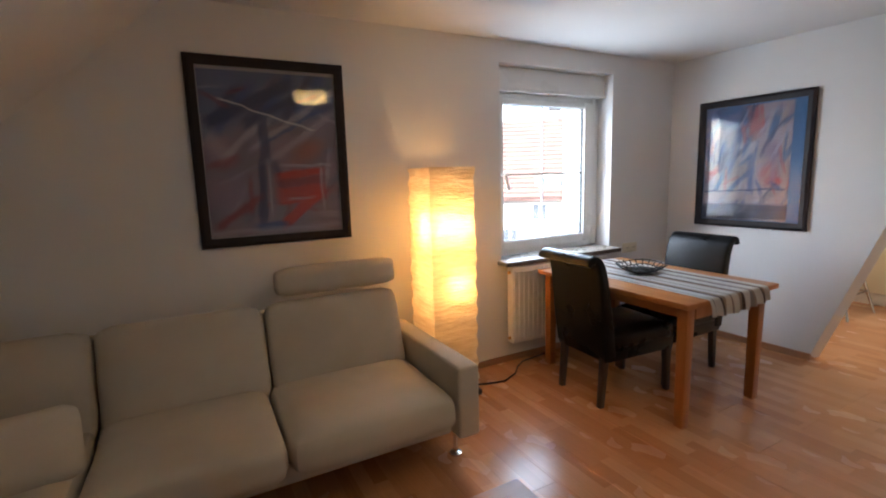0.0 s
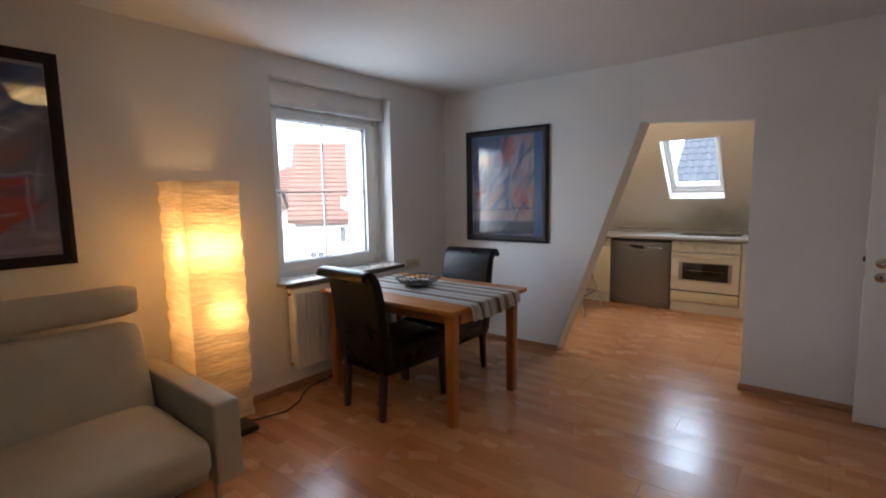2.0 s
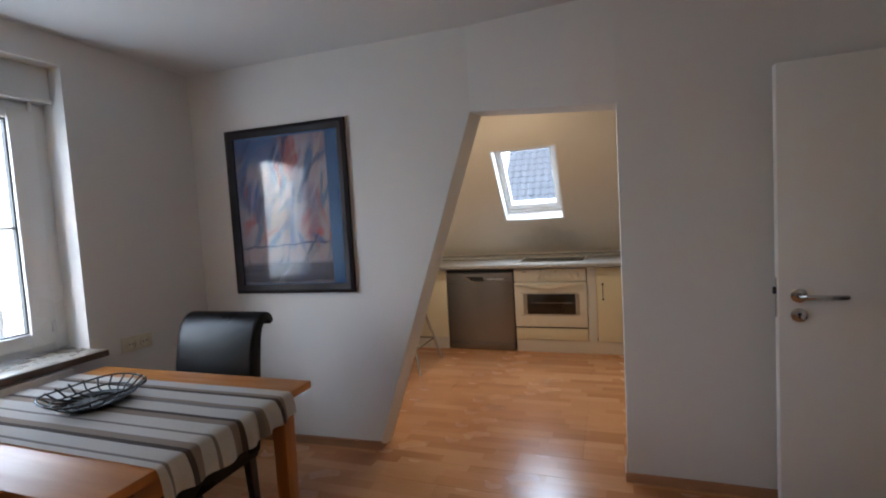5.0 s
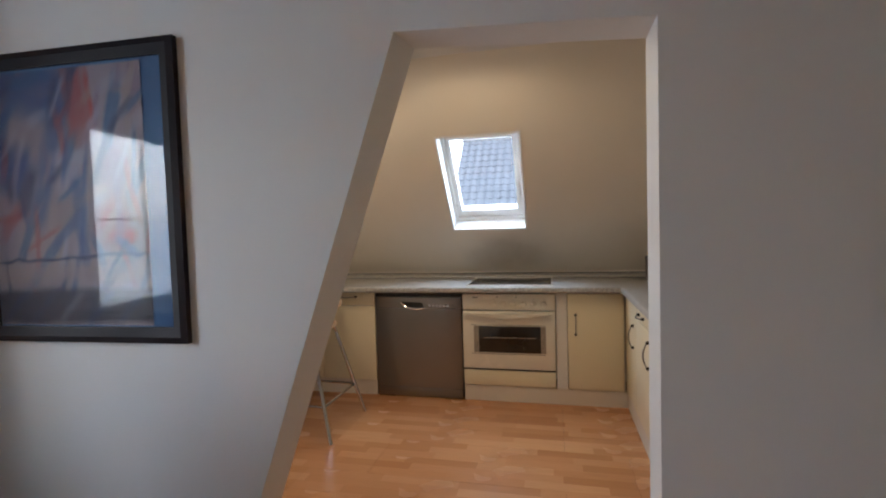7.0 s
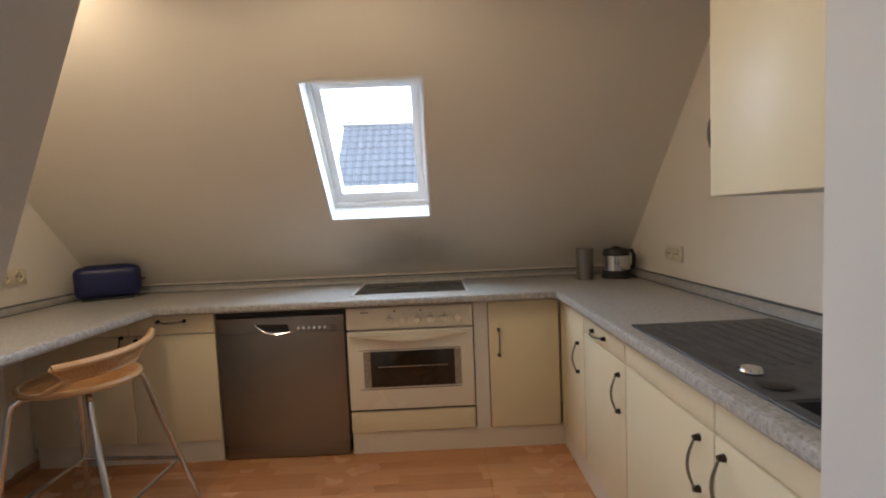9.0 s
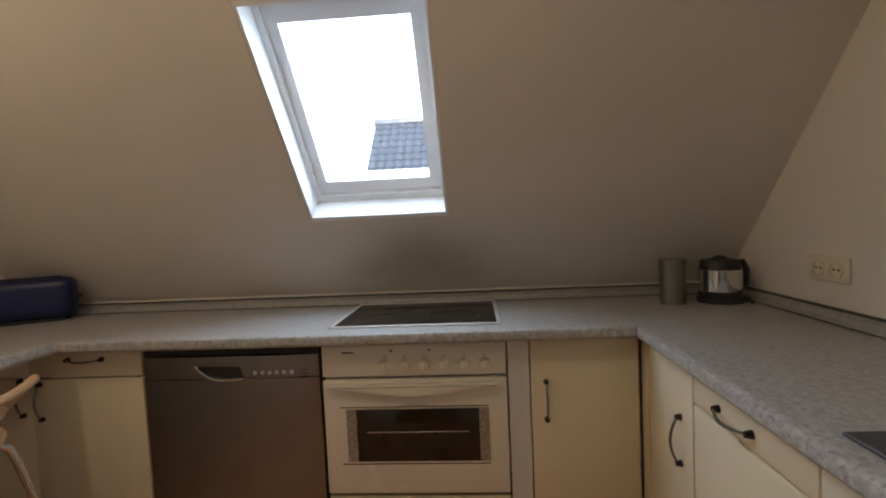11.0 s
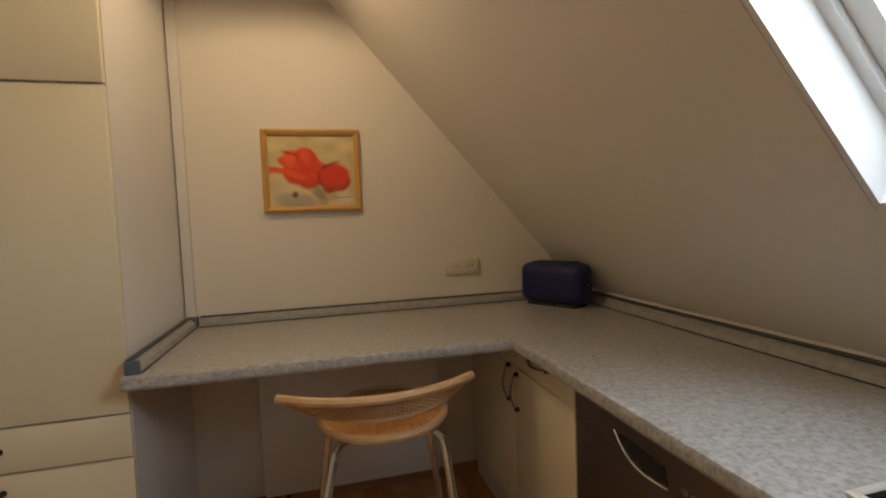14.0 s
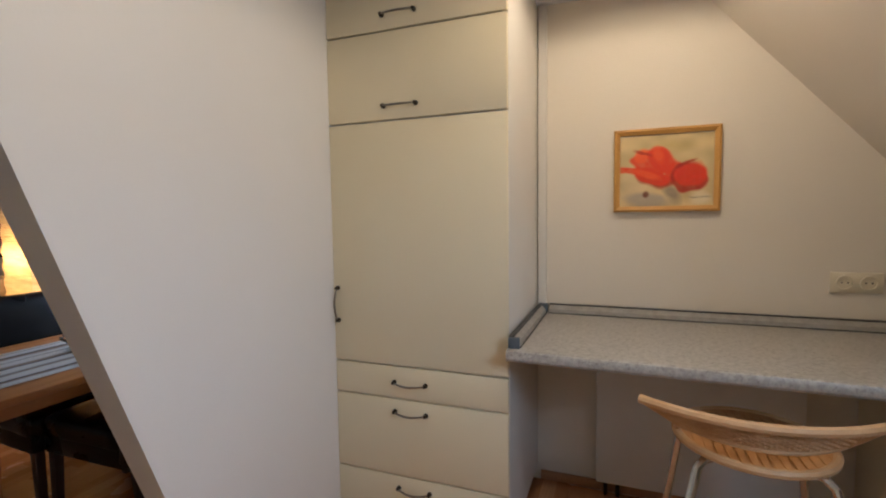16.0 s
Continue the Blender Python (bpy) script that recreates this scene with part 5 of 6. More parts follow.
# hob
hob = thing("hob", (6.133, 1.147, TOP), "black glass ceramic hob with pale metal rim", "hob")
M_RIM = surface("pale_metal_rim", (0.66, 0.63, 0.58), rough=0.35, metal=0.3)
bm = bmesh.new()
for b in ((-0.229, -0.215, -0.298, 0.298), (0.215, 0.229, -0.298, 0.298), (-0.215, 0.215, -0.298, -0.284), (-0.215, 0.215, 0.284, 0.298)):
    box(bm, *b, 0.0, 0.007, bevel=0.002, seg=1)
part("rim", bm, M_RIM, hob)
part("glass_plate", boxed(-0.2145, 0.2145, -0.2835, 0.2835, 0.0, 0.0055), M_BLACK_GLASS, hob)
M_RING = surface("grey_printed_ring", (0.035, 0.033, 0.031), rough=0.3)
for cx, cy, r in ((-0.098, 0.14, 0.085), (-0.098, -0.13, 0.10), (0.106, 0.14, 0.10), (0.106, -0.14, 0.075)):
    bm = bmesh.new()
    lathe(bm, [(r, 0.0056), (r, 0.0062), (r - 0.003, 0.0062), (r - 0.003, 0.0056)], (cx, cy, 0), 40)
    part("heating_ring", bm, M_RING, hob)

# sink
sink = thing("sink", (0, 0, 0), "dark graphite inset sink with ribbed drainer", "sink")
bm = bmesh.new()
for b in ((4.105, 4.132, -0.075, 0.382), (4.428, 5.066, -0.075, 0.382), (4.132, 4.428, -0.075, -0.012), (4.132, 4.428, 0.352, 0.382)):
    box(bm, *b, TOP + 0.0005, TOP + 0.007, bevel=0.002, seg=1)
part("rim", bm, M_SINK, sink)
bm = bmesh.new()
box(bm, 4.133, 4.427, -0.011, 0.351, 0.632, 0.638)
for b in ((4.133, 4.137, -0.011, 0.351), (4.423, 4.427, -0.011, 0.351), (4.137, 4.423, -0.011, -0.007), (4.137, 4.423, 0.347, 0.351)):
    box(bm, *b, 0.638, TOP + 0.004)
part("basin", bm, M_SINK, sink)
for i in range(9):
    part("rib", boxed(4.62, 5.02, -0.02 + 0.042 * i, -0.008 + 0.042 * i, TOP + 0.0072, TOP + 0.0095, bevel=0.001, seg=1), M_SINK, sink)
part("drain", lathe(bmesh.new(), [(0, 0.001), (0.03, 0.001), (0.034, 0.004), (0.036, 0.0)], (4.28, 0.17, 0.638), 20), M_CHROME, sink)
part("overflow_knob", lathe(bmesh.new(), [(0.022, 0), (0.024, 0.006), (0.02, 0.014), (0, 0.016)], (4.575, 0.322, TOP + 0.0072), 20), M_CHROME, sink)
part("plug_hole", lathe(bmesh.new(), [(0.03, 0), (0.034, 0.003), (0.03, 0.005), (0, 0.004)], (4.50, 0.325, TOP + 0.0072), 20), M_BLACK, sink)
tap = thing("kitchen_tap", (4.28, -0.042, TOP + 0.007), "chrome mixer tap at the back of the sink", "tap")
part("column", lathe(bmesh.new(), [(0.026, 0), (0.026, 0.01), (0.02, 0.014), (0.02, 0.10), (0, 0.105)], sides=20), M_CHROME, tap)
part("spout", tube(bmesh.new(), [(0, 0.0, 0.09), (0, 0.03, 0.16), (0, 0.09, 0.18), (0, 0.16, 0.16), (0, 0.175, 0.13)], 0.010), M_CHROME, tap)

# tall larder cabinet in the corner
unit("tall_cabinet", (3.982, 2.462, 0), 0, 0.703, 0.605, 0.06, CEIL - 0.005,
     [("drawer_front", 0.0, 0.703, 0.065, 0.252, ("h", 0.335, 0.205)), ("drawer_front", 0.0, 0.703, 0.255, 0.556, ("h", 0.325, 0.508)),
      ("drawer_front", 0.0, 0.703, 0.559, 0.683, ("h", 0.325, 0.622)), ("cabinet_door", 0.0, 0.703, 0.686, 1.600, ("v", 0.022, 0.910)),
      ("flap", 0.0, 0.703, 1.604, 1.920, ("h", 0.305, 1.655)), ("flap", 0.0, 0.703, 1.924, CEIL - 0.008, ("h", 0.305, 1.978))],
     "tall cream larder cabinet with drawers, door and flaps", "cabinet")
tagged(mesh_object("plinth", boxed(4.0, 4.685, 2.505, 2.52, 0, 0.058), M_PLINTH), "pale plinth board below the tall cabinet", "plinth")
# wall cabinet over the sink
unit("wall_cabinet", (4.850, 0.250, 0), 180, 0.754, 0.405, 1.206, CEIL - 0.005,
     [("cabinet_door", 0.0, 0.377, 1.206, CEIL - 0.008, None), ("cabinet_door", 0.377, 0.754, 1.206, CEIL - 0.008, None)], "cream wall cabinet above the sink", "cabinet")
structure("trim_wall_corner", boxed(4.690, 4.725, 3.046, 3.069, TOP + 0.042, CEIL - 0.005), M_CARCASS, "pale cover strip between cabinet and wall", "trim")

# flat radiator under the left worktop
r2 = thing("radiator", (4.95, 3.058, -0.045), "flat white panel radiator in the knee space", "radiator")
part("panel", boxed(0, 0.76, -0.055, -0.004, 0.11, 0.74, bevel=0.008), M_WHITE, r2)
bm = bmesh.new()
box(bm, 0.32, 0.37, -0.062, -0.0555, 0.68, 0.72, bevel=0.003)
part("label_plate", bm, M_CARCASS, r2)
bm = bmesh.new()
tube(bm, [(0.04, -0.03, 0.11), (0.04, -0.03, 0.05), (0.04, 0.0, 0.05)], 0.009)
tube(bm, [(0.09, -0.03, 0.11), (0.09, -0.03, 0.05), (0.09, 0.0, 0.05)], 0.009)
part("valve", bm, M_BRONZE, r2)
skirting("baseboard_kitchen", 4.70, 5.92, 3.053, 3.069)
socket((5.861, GABLE_Y, 0.981), "y", "cream double wall socket above the worktop")
socket((5.840, KITCHEN_Y, 0.960), "Y", "cream double wall socket above the sink worktop")

# flower picture
M_PAPER_ART = surface("cream_painted_paper", (0.62, 0.54, 0.40), (0.44, 0.38, 0.32), 7, 40, 0.6, bump=0)
fp = wall_picture("flower_picture", (5.210, GABLE_Y, 1.255), 0.400, 0.344, "small pine-framed picture of red tulips", 0.024, M_PINE_FRAME, M_PAPER_ART, glazed=False)
TULIP, TULIP_L, TULIP_D, WASH = (0.62, 0.12, 0.07), (0.70, 0.22, 0.12), (0.36, 0.05, 0.03), (0.42, 0.39, 0.37)
c3 = Canvas(0.350, 0.292, (0.60, 0.52, 0.36), 21, 90)
c3.blob((0.70, 0.62, 0.48), (0.15, 0.75), (0.25, 0.30), 0.0, 0.8, 0.7)
c3.blob((0.50, 0.42, 0.24), (0.62, 0.15), (0.30, 0.12), 0.0, 0.9, 0.6)
c3.blob(WASH, (0.30, 0.90), (0.32, 0.13), 0.1, 0.5, 0.8)
c3.blob((0.24, 0.22, 0.21), (0.58, 0.84), (0.10, 0.17), -0.5, 0.6, 0.75)
c3.blob((0.72, 0.68, 0.58), (0.86, 0.90), (0.13, 0.13), 0.0, 0.5, 0.7)
c3.blob(TULIP_D, (0.38, 0.62), (0.24, 0.12), 0.35, 0.3, 0.9)
c3.blob(TULIP, (0.33, 0.38), (0.21, 0.22), 0.2, 0.15, 0.97)
c3.blob(TULIP_L, (0.24, 0.28), (0.10, 0.12), 0.4, 0.3, 0.9)
c3.blob(TULIP, (0.46, 0.36), (0.15, 0.22), -0.4, 0.15, 0.97)
c3.blob(TULIP_L, (0.42, 0.28), (0.08, 0.15), -0.3, 0.5, 0.7)
c3.dab(TULIP_D, (0.20, 0.22), (0.30, 0.26), 0.05, 0.4, 0.8)
c3.dab(TULIP, (0.03, 0.47), (0.30, 0.52), 0.10, 0.25, 0.95)
c3.blob(TULIP, (0.36, 0.58), (0.24, 0.12), 0.42, 0.15, 0.97)
c3.blob(TULIP_L, (0.30, 0.55), (0.20, 0.06), 0.42, 0.5, 0.8)
c3.blob(TULIP, (0.60, 0.52), (0.12, 0.17), 0.2, 0.2, 0.95)
c3.blob(TULIP_D, (0.76, 0.60), (0.20, 0.23), 0.3, 0.15, 0.97)
c3.blob(TULIP, (0.77, 0.56), (0.19, 0.20), 0.3, 0.2, 0.95)
c3.dab(TULIP_D, (0.66, 0.42), (0.78, 0.37), 0.04, 0.5, 0.8)
c3.blob((0.16, 0.05, 0.03), (0.29, 0.83), (0.045, 0.06), 0.0, 0.4, 0.9)
c3.dab((0.25, 0.23, 0.20), (0.80, 0.88), (0.94, 0.885), 0.02, 0.5, 0.8)
c3.hang(fp, 0.17, 0.0108)

# toaster
to = thing("toaster", (6.225, 2.855, TOP), "dark blue two-slot toaster in the worktop corner", "toaster", turn=-60.5)
part("body", cushion(bmesh.new(), -0.155, 0.155, -0.062, 0.066, 0.012, 0.188, 0.004, n=15, soft=0.62, crease=0.0), M_BLUE, to)
for y in (-0.022, 0.024):
    part("slot", boxed(-0.10, 0.10, y - 0.011, y + 0.011, 0.188, 0.1935), M_BLACK, to)
part("lever", boxed(0.1555, 0.175, -0.012, 0.012, 0.095, 0.108, bevel=0.003), M_BLACK, to)
part("base", boxed(-0.12, 0.12, -0.045, 0.05, 0.0, 0.014), M_BLACK, to)

# utensil tin and kettle
tin = thing("utensil_holder", (6.180, 0.175, TOP), "ribbed stainless steel utensil holder", "container")
prof = [(0.0, 0.0), (0.046, 0.0)] + [(0.0475 if k % 2 else 0.0455, 0.012 + 0.0125 * k) for k in range(12)] + [(0.049, 0.168), (0.049, 0.173), (0.046, 0.173), (0.045, 0.012), (0.0, 0.011)]
part("shell", lathe(bmesh.new(), prof, sides=28), M_STEEL, tin)
ket = thing("kettle", (6.190, -0.006, TOP), "stainless steel kettle with black handle and base", "kettle")
part("base", lathe(bmesh.new(), [(0, 0), (0.080, 0), (0.080, 0.018), (0.074, 0.022), (0, 0.022)], sides=28), M_BLACK, ket)
part("jug", lathe(bmesh.new(), [(0, 0.0225), (0.074, 0.0225), (0.075, 0.04), (0.073, 0.13), (0.068, 0.15), (0, 0.15)], sides=28), M_BLACK, ket)
part("steel_band", lathe(bmesh.new(), [(0.0755, 0.045), (0.0768, 0.047), (0.0752, 0.125), (0.0738, 0.127)], sides=28), M_CHROME, ket)
part("lid", lathe(bmesh.new(), [(0.069, 0.1505), (0.066, 0.162), (0.03, 0.168), (0.012, 0.178), (0, 0.179)], sides=28), M_BLACK, ket)
part("handle", tube(bmesh.new(), [(0.02, -0.07, 0.145), (0.025, -0.098, 0.15), (0.025, -0.112, 0.12), (0.022, -0.108, 0.06), (0.02, -0.074, 0.035)], 0.011), M_BLACK, ket)
for i in range(3):
    pts = [(6.14 + 0.02 * i + 0.03 * math.sin(k * 0.9 + i), -0.09 + 0.012 * math.cos(k * 1.3 + 2 * i), TOP + 0.005 + 0.004 * i) for k in range(8)]
    tagged(mesh_object("power_cable", tube(bmesh.new(), pts, 0.0035, 6), M_BLACK), "coiled dark kettle cable behind the kettle", "cable")

# wall clock over the sink worktop
ck = thing("wall_clock", (5.425, KITCHEN_Y, 1.482), "round grey wall clock above the sink worktop", "clock", turn=180)
bm = bmesh.new()
lathe(bm, [(0, 0.001), (0.10, 0.001), (0.103, 0.012), (0.098, 0.024), (0.086, 0.020)], sides=40)
bmesh.ops.transform(bm, matrix=pose(0, 0, 0, 90, 0, 0), verts=bm.verts)
part("rim", bm, surface("grey_clock_rim", (0.16, 0.16, 0.17), rough=0.4), ck)
bm = bmesh.new()
lathe(bm, [(0.0865, 0.0), (0.0865, 0.016), (0, 0.016)], sides=40)
bmesh.ops.transform(bm, matrix=pose(0, 0, 0, 90, 0, 0), verts=bm.verts)
part("dial", bm, surface("grey_dial", (0.30, 0.30, 0.31), rough=0.5), ck)

# ---- bar stool ----
st = thing("bar_stool", (5.392, 2.410, 0), "rattan bar stool on chrome legs under the worktop", "stool")
tops = [(-0.145, -0.135), (0.145, -0.135), (0.15, 0.13), (-0.15, 0.13)]
feet = [(-0.305, -0.315), (0.190, -0.315), (0.235, 0.20), (-0.235, 0.20)]
for (ax_, ay), (bx, by) in zip(tops, feet):
    m1 = Vector((ax_ * 0.6, ay * 0.6, 0.587))
    part("leg", tube(bmesh.new(), [m1, (ax_ * 0.92, ay * 0.92, 0.587), (ax_ * 1.04, ay * 1.04, 0.570), (ax_ * 1.09, ay * 1.09, 0.537), (bx, by, 0.0)], 0.0115, 10), M_CHROME, st)


def leg_at(i, z):
    a, b = Vector((*tops[i], 0.570)), Vector((*feet[i], 0.0))
    p = a.lerp(b, (0.570 - z) / 0.570)
    return (p.x, p.y, z)


for i, j in ((0, 1), (1, 2), (2, 3), (3, 0)):
    part("footrest", tube(bmesh.new(), [leg_at(i, 0.19), leg_at(j, 0.19)], 0.008, 8), M_CHROME, st)
oval = [(0.19 * math.cos(a), 0.195 * math.sin(a), 0.613) for a in (2 * math.pi * k / 36 for k in range(37))]
part("seat_rim", tube(bmesh.new(), oval, 0.012, 8), M_CANE_LIGHT, st)
bm = bmesh.new()
lathe(bm, [(0, -0.012), (0.10, -0.010), (0.184, 0.0), (0.184, 0.006), (0.10, -0.004), (0, -0.006)], (0, 0, 0.612), 36)
seat = part("seat", bm, M_CANE, st)
for k in range(15):
    x = -0.168 + 0.024 * k
    half_ = 0.19 * math.sqrt(max(0.0, 1 - (x / 0.19) ** 2)) - 0.01
    part("cane_strip", boxed(x - 0.009, x + 0.009, -half_, half_, 0.6145, 0.6185, bevel=0.0012, seg=1), M_CANE, seat)


def rail_pt(u):
    """Along the top rail of the back, u from -1 to 1."""
    return Vector((-0.022 + 0.272 * u, -0.218 + 0.085 * u * u, 0.733 + 0.006 * u * u))


def low_pt(u):
    return Vector((-0.006 + 0.185 * u, -0.186 + 0.085 * u * u, 0.665 + 0.003 * u * u))


part("top_rail", tube(bmesh.new(), [rail_pt(u) for u in np.linspace(-1, 1, 25)], 0.013, 8), M_CANE_LIGHT, st)
part("lower_rail", tube(bmesh.new(), [low_pt(u) for u in np.linspace(-1, 1, 25)], 0.008, 8), M_CANE_LIGHT, st)
panel_ = part("back_weave", tube(bmesh.new(), [low_pt(u).lerp(rail_pt(u), 0.12) for u in np.linspace(-0.99, 0.99, 25)], 0.004, 6), M_CANE_LIGHT, st)
for k in range(34):
    u = -0.98 + 1.96 * k / 33
    part("stave", tube(bmesh.new(), [low_pt(u), low_pt(u).lerp(rail_pt(u), 0.5) + Vector((0, 0.004, 0)), rail_pt(u)], 0.0042, 5), M_CANE_LIGHT, panel_)
for k in range(9):
    f_ = 0.15 + 0.085 * k
    pts = [low_pt(u).lerp(rail_pt(u), f_) + Vector((0, 0.0045 * (1 if (i + k) % 2 else -1), 0)) for i, u in enumerate(np.linspace(-0.98, 0.98, 34))]
    part("weave_strand", tube(bmesh.new(), pts, 0.0036, 5), M_CANE_LIGHT, panel_)
for sx in (-1, 1):
    part("side_support", tube(bmesh.new(), [(sx * 0.19, 0.0, 0.615), low_pt(sx * 1.0), rail_pt(sx * 1.0)], 0.009, 8), M_CANE_LIGHT, st)

# recessed downlights of the kitchen
def downlight(x, y, watts):
    dl = thing("ceiling_spotlight", (x, y, CEIL), "small recessed warm ceiling spotlight", "lamp", group="kitchen spotlights")
    part("bezel", lathe(bmesh.new(), [(0.032, -0.0005), (0.045, -0.0005), (0.044, -0.006), (0.032, -0.006)], sides=24), M_CHROME, dl)
    spot = bpy.data.lights.new("spotlight", 'SPOT')
    spot.energy, spot.color, spot.spot_size, spot.spot_blend, spot.shadow_soft_size = watts, WARM_WHITE, radians(178), 0.3, 0.05
    ob = new("spotlight", spot)
    ob.location = (x, y, CEIL - 0.012)


downlight(4.80, 1.30, 1.95)
downlight(5.12, 2.42, 2.2)


# ---- outside ----
GROUND = -6.2
M_GROUND = surface("grey_street_ground", (0.14, 0.14, 0.13), (0.20, 0.20, 0.18), 0.2, 3, 0.9, distance=0.01)
structure("ground", boxed(-400, 400, 3.9, 500, GROUND - 0.5, GROUND), M_GROUND, "paved ground between the neighbouring houses", "ground")
M_RENDER = surface("pale_house_render", (0.42, 0.39, 0.33), (0.37, 0.34, 0.29), 0.6, 30, 0.9, distance=0.006)
M_RENDER_W = surface("white_house_render", (0.42, 0.415, 0.40), (0.38, 0.375, 0.36), 0.6, 30, 0.9, distance=0.006)
M_RED_TILE = surface("red_clay_tile", (0.115, 0.058, 0.044), (0.08, 0.042, 0.033), 1.4, 14, 0.75, distance=0.01)
M_GREY_TILE = surface("weathered_grey_tile", (0.05, 0.047, 0.045), (0.032, 0.03, 0.029), 1.2, 14, 0.75, distance=0.01)
M_SLATE_TILE = surface("dark_blue_grey_tile", (0.028, 0.036, 0.048), (0.02, 0.026, 0.035), 4.0, 40, 0.55, distance=0.004)
M_PANE = surface("dark_house_window", (0.045, 0.055, 0.065), (0.07, 0.08, 0.09), 1.0, 4, 0.3, bump=0, spec=0.15)
# near-black colour that paints the shade below the tile laps
M_LAP_SHADE = surface("painted_shade_under_tiles", (0.02, 0.014, 0.012), rough=0.9)
M_WOOD_TRIM = surface("brown_timber", (0.085, 0.05, 0.035), (0.06, 0.036, 0.026), 3, 30, 0.7)


def house_window(parent, x, z, w, h, y=0.0):
    fr = bmesh.new()
    t = 0.07
    for b in ((x, x + t, z, z + h), (x + w - t, x + w, z, z + h), (x + t, x + w - t, z, z + t), (x + t, x + w - t, z + h - t, z + h), (x + w / 2 - t / 2, x + w / 2 + t / 2, z + t, z + h - t)):
        box(fr, b[0], b[1], y - 0.06, y + 0.02, b[2], b[3])
    win_ = part("window", fr, M_PVC, parent)
    part("pane", boxed(x + t, x + w - t, y - 0.02, y + 0.0, z + t, z + h - t), M_PANE, win_)


def courses(parent, name, mat_, length, n, foot, head, hip_l=0.0, hip_r=0.0, thick=0.11):
    """Tile courses from the eave (y, z) to the ridge (y, z), each lapping over the one below."""
    for i in range(n):
        f0, f1 = i / n, (i + 1.12) / n
        y0, z0 = foot[0] + (head[0] - foot[0]) * f0, foot[1] + (head[1] - foot[1]) * f0
        y1, z1 = foot[0] + (head[0] - foot[0]) * f1, foot[1] + (head[1] - foot[1]) * f1
        bm = bmesh.new()
        a, b = hip_l * f0, length - hip_r * f0
        a1, b1 = hip_l * min(f1, 1), length - hip_r * min(f1, 1)
        lift = thick
        v = [bm.verts.new(p) for p in ((a, y0, z0 + lift), (b, y0, z0 + lift), (b1, y1, z1 + 0.005), (a1, y1, z1 + 0.005), (a, y0, z0 - 0.01), (b, y0, z0 - 0.01))]
        bm.faces.new((v[0], v[1], v[2], v[3]))
        bm.faces.new((v[4], v[5], v[1], v[0]))
        tile = part(name, bm, mat_, parent)
        # dark sheet before each riser, painting the shade under the lap
        lap_shade = bmesh.new()
        gv = [lap_shade.verts.new(p) for p in ((a, y0 - 0.012, z0 + lift * 0.45), (b, y0 - 0.012, z0 + lift * 0.45), (b, y0 - 0.012, z0 - 0.01), (a, y0 - 0.012, z0 - 0.01))]
        lap_shade.faces.new(gv)
        part("lap_shade_strip", lap_shade, M_LAP_SHADE, tile)


# red-roofed house seen past the right edge of the window; its x runs along the eave, y away
hr = thing("house", (14.2, 21.5, GROUND), "white rendered house with a steep red tiled roof and dormer", "house", turn=-40)
L_, D_, EV, RG = 13.0, 9.0, 6.28, 10.70
part("wall", boxed(0.3, L_ - 0.3, 0.3, D_ - 0.3, 0, EV), M_RENDER_W, hr)
bm = bmesh.new()
prism(bm, [(0.3, EV), (D_ / 2, RG - 0.25), (D_ - 0.3, EV)], "yz", 0.3, L_ - 0.3)
part("gable", bm, M_RENDER_W, hr)
bm = bmesh.new()
prism(bm, [(-0.1, EV - 0.12), (D_ / 2, RG - 0.06), (D_ + 0.1, EV - 0.12), (D_ + 0.1, EV - 0.02), (D_ / 2, RG + 0.04), (-0.1, EV - 0.02)], "yz", 0, L_)
part("roof", bm, M_RED_TILE, hr)
courses(hr, "tile_course", M_RED_TILE, L_, 18, (-0.12, EV), (D_ / 2, RG + 0.06))
dm = part("dormer", boxed(2.7, 5.0, 0.42, 2.2, EV + 0.45, EV + 1.25), M_RENDER_W, hr)
part("dormer_roof", boxed(2.6, 5.1, 0.20, 2.5, EV + 1.25, EV + 1.36), M_WOOD_TRIM, dm)
house_window(hr, 2.92, EV + 0.53, 0.72, 0.62, 0.42)
house_window(hr, 3.90, EV + 0.53, 0.72, 0.62, 0.42)
for x, z in ((2.52, 5.05), (0.95, 3.75), (5.6, 5.05), (8.2, 5.05), (2.52, 2.3), (5.6, 2.3), (8.2, 2.3)):
    house_window(hr, x, z, 0.85, 0.95, 0.3)
ch = part("chimney", boxed(3.62, 4.02, D_ / 2 - 0.3, D_ / 2 + 0.3, RG - 0.4, RG + 0.45), M_RED_TILE, hr)
part("chimney_cap", boxed(3.45, 4.2, D_ / 2 - 0.4, D_ / 2 + 0.4, RG + 0.56, RG + 0.62), M_GREY_TILE, ch)

# nearer house with a hipped grey roof; its corner points at the window
hg = thing("house", (6.37, 11.8, GROUND - 0.24), "cream rendered house with a hipped weathered grey roof", "house", turn=-35)
part("wall", boxed(-9.0, 0.0, 0.0, 6.6, 0, 7.1), M_RENDER, hg)
bm = bmesh.new()
v = [bm.verts.new(p) for p in ((-9.4, -0.35, 7.1), (0.35, -0.35, 7.1), (0.35, 7.0, 7.1), (-9.4, 7.0, 7.1), (-7.0, 3.3, 9.1), (-1.3, 3.3, 9.1))]
for q in ((0, 1, 5, 4), (1, 2, 5), (2, 3, 4, 5), (3, 0, 4), (0, 3, 2, 1)):
    bm.faces.new([v[i] for i in q])
bmesh.ops.recalc_face_normals(bm, faces=bm.faces)
part("roof", bm, M_GREY_TILE, hg)


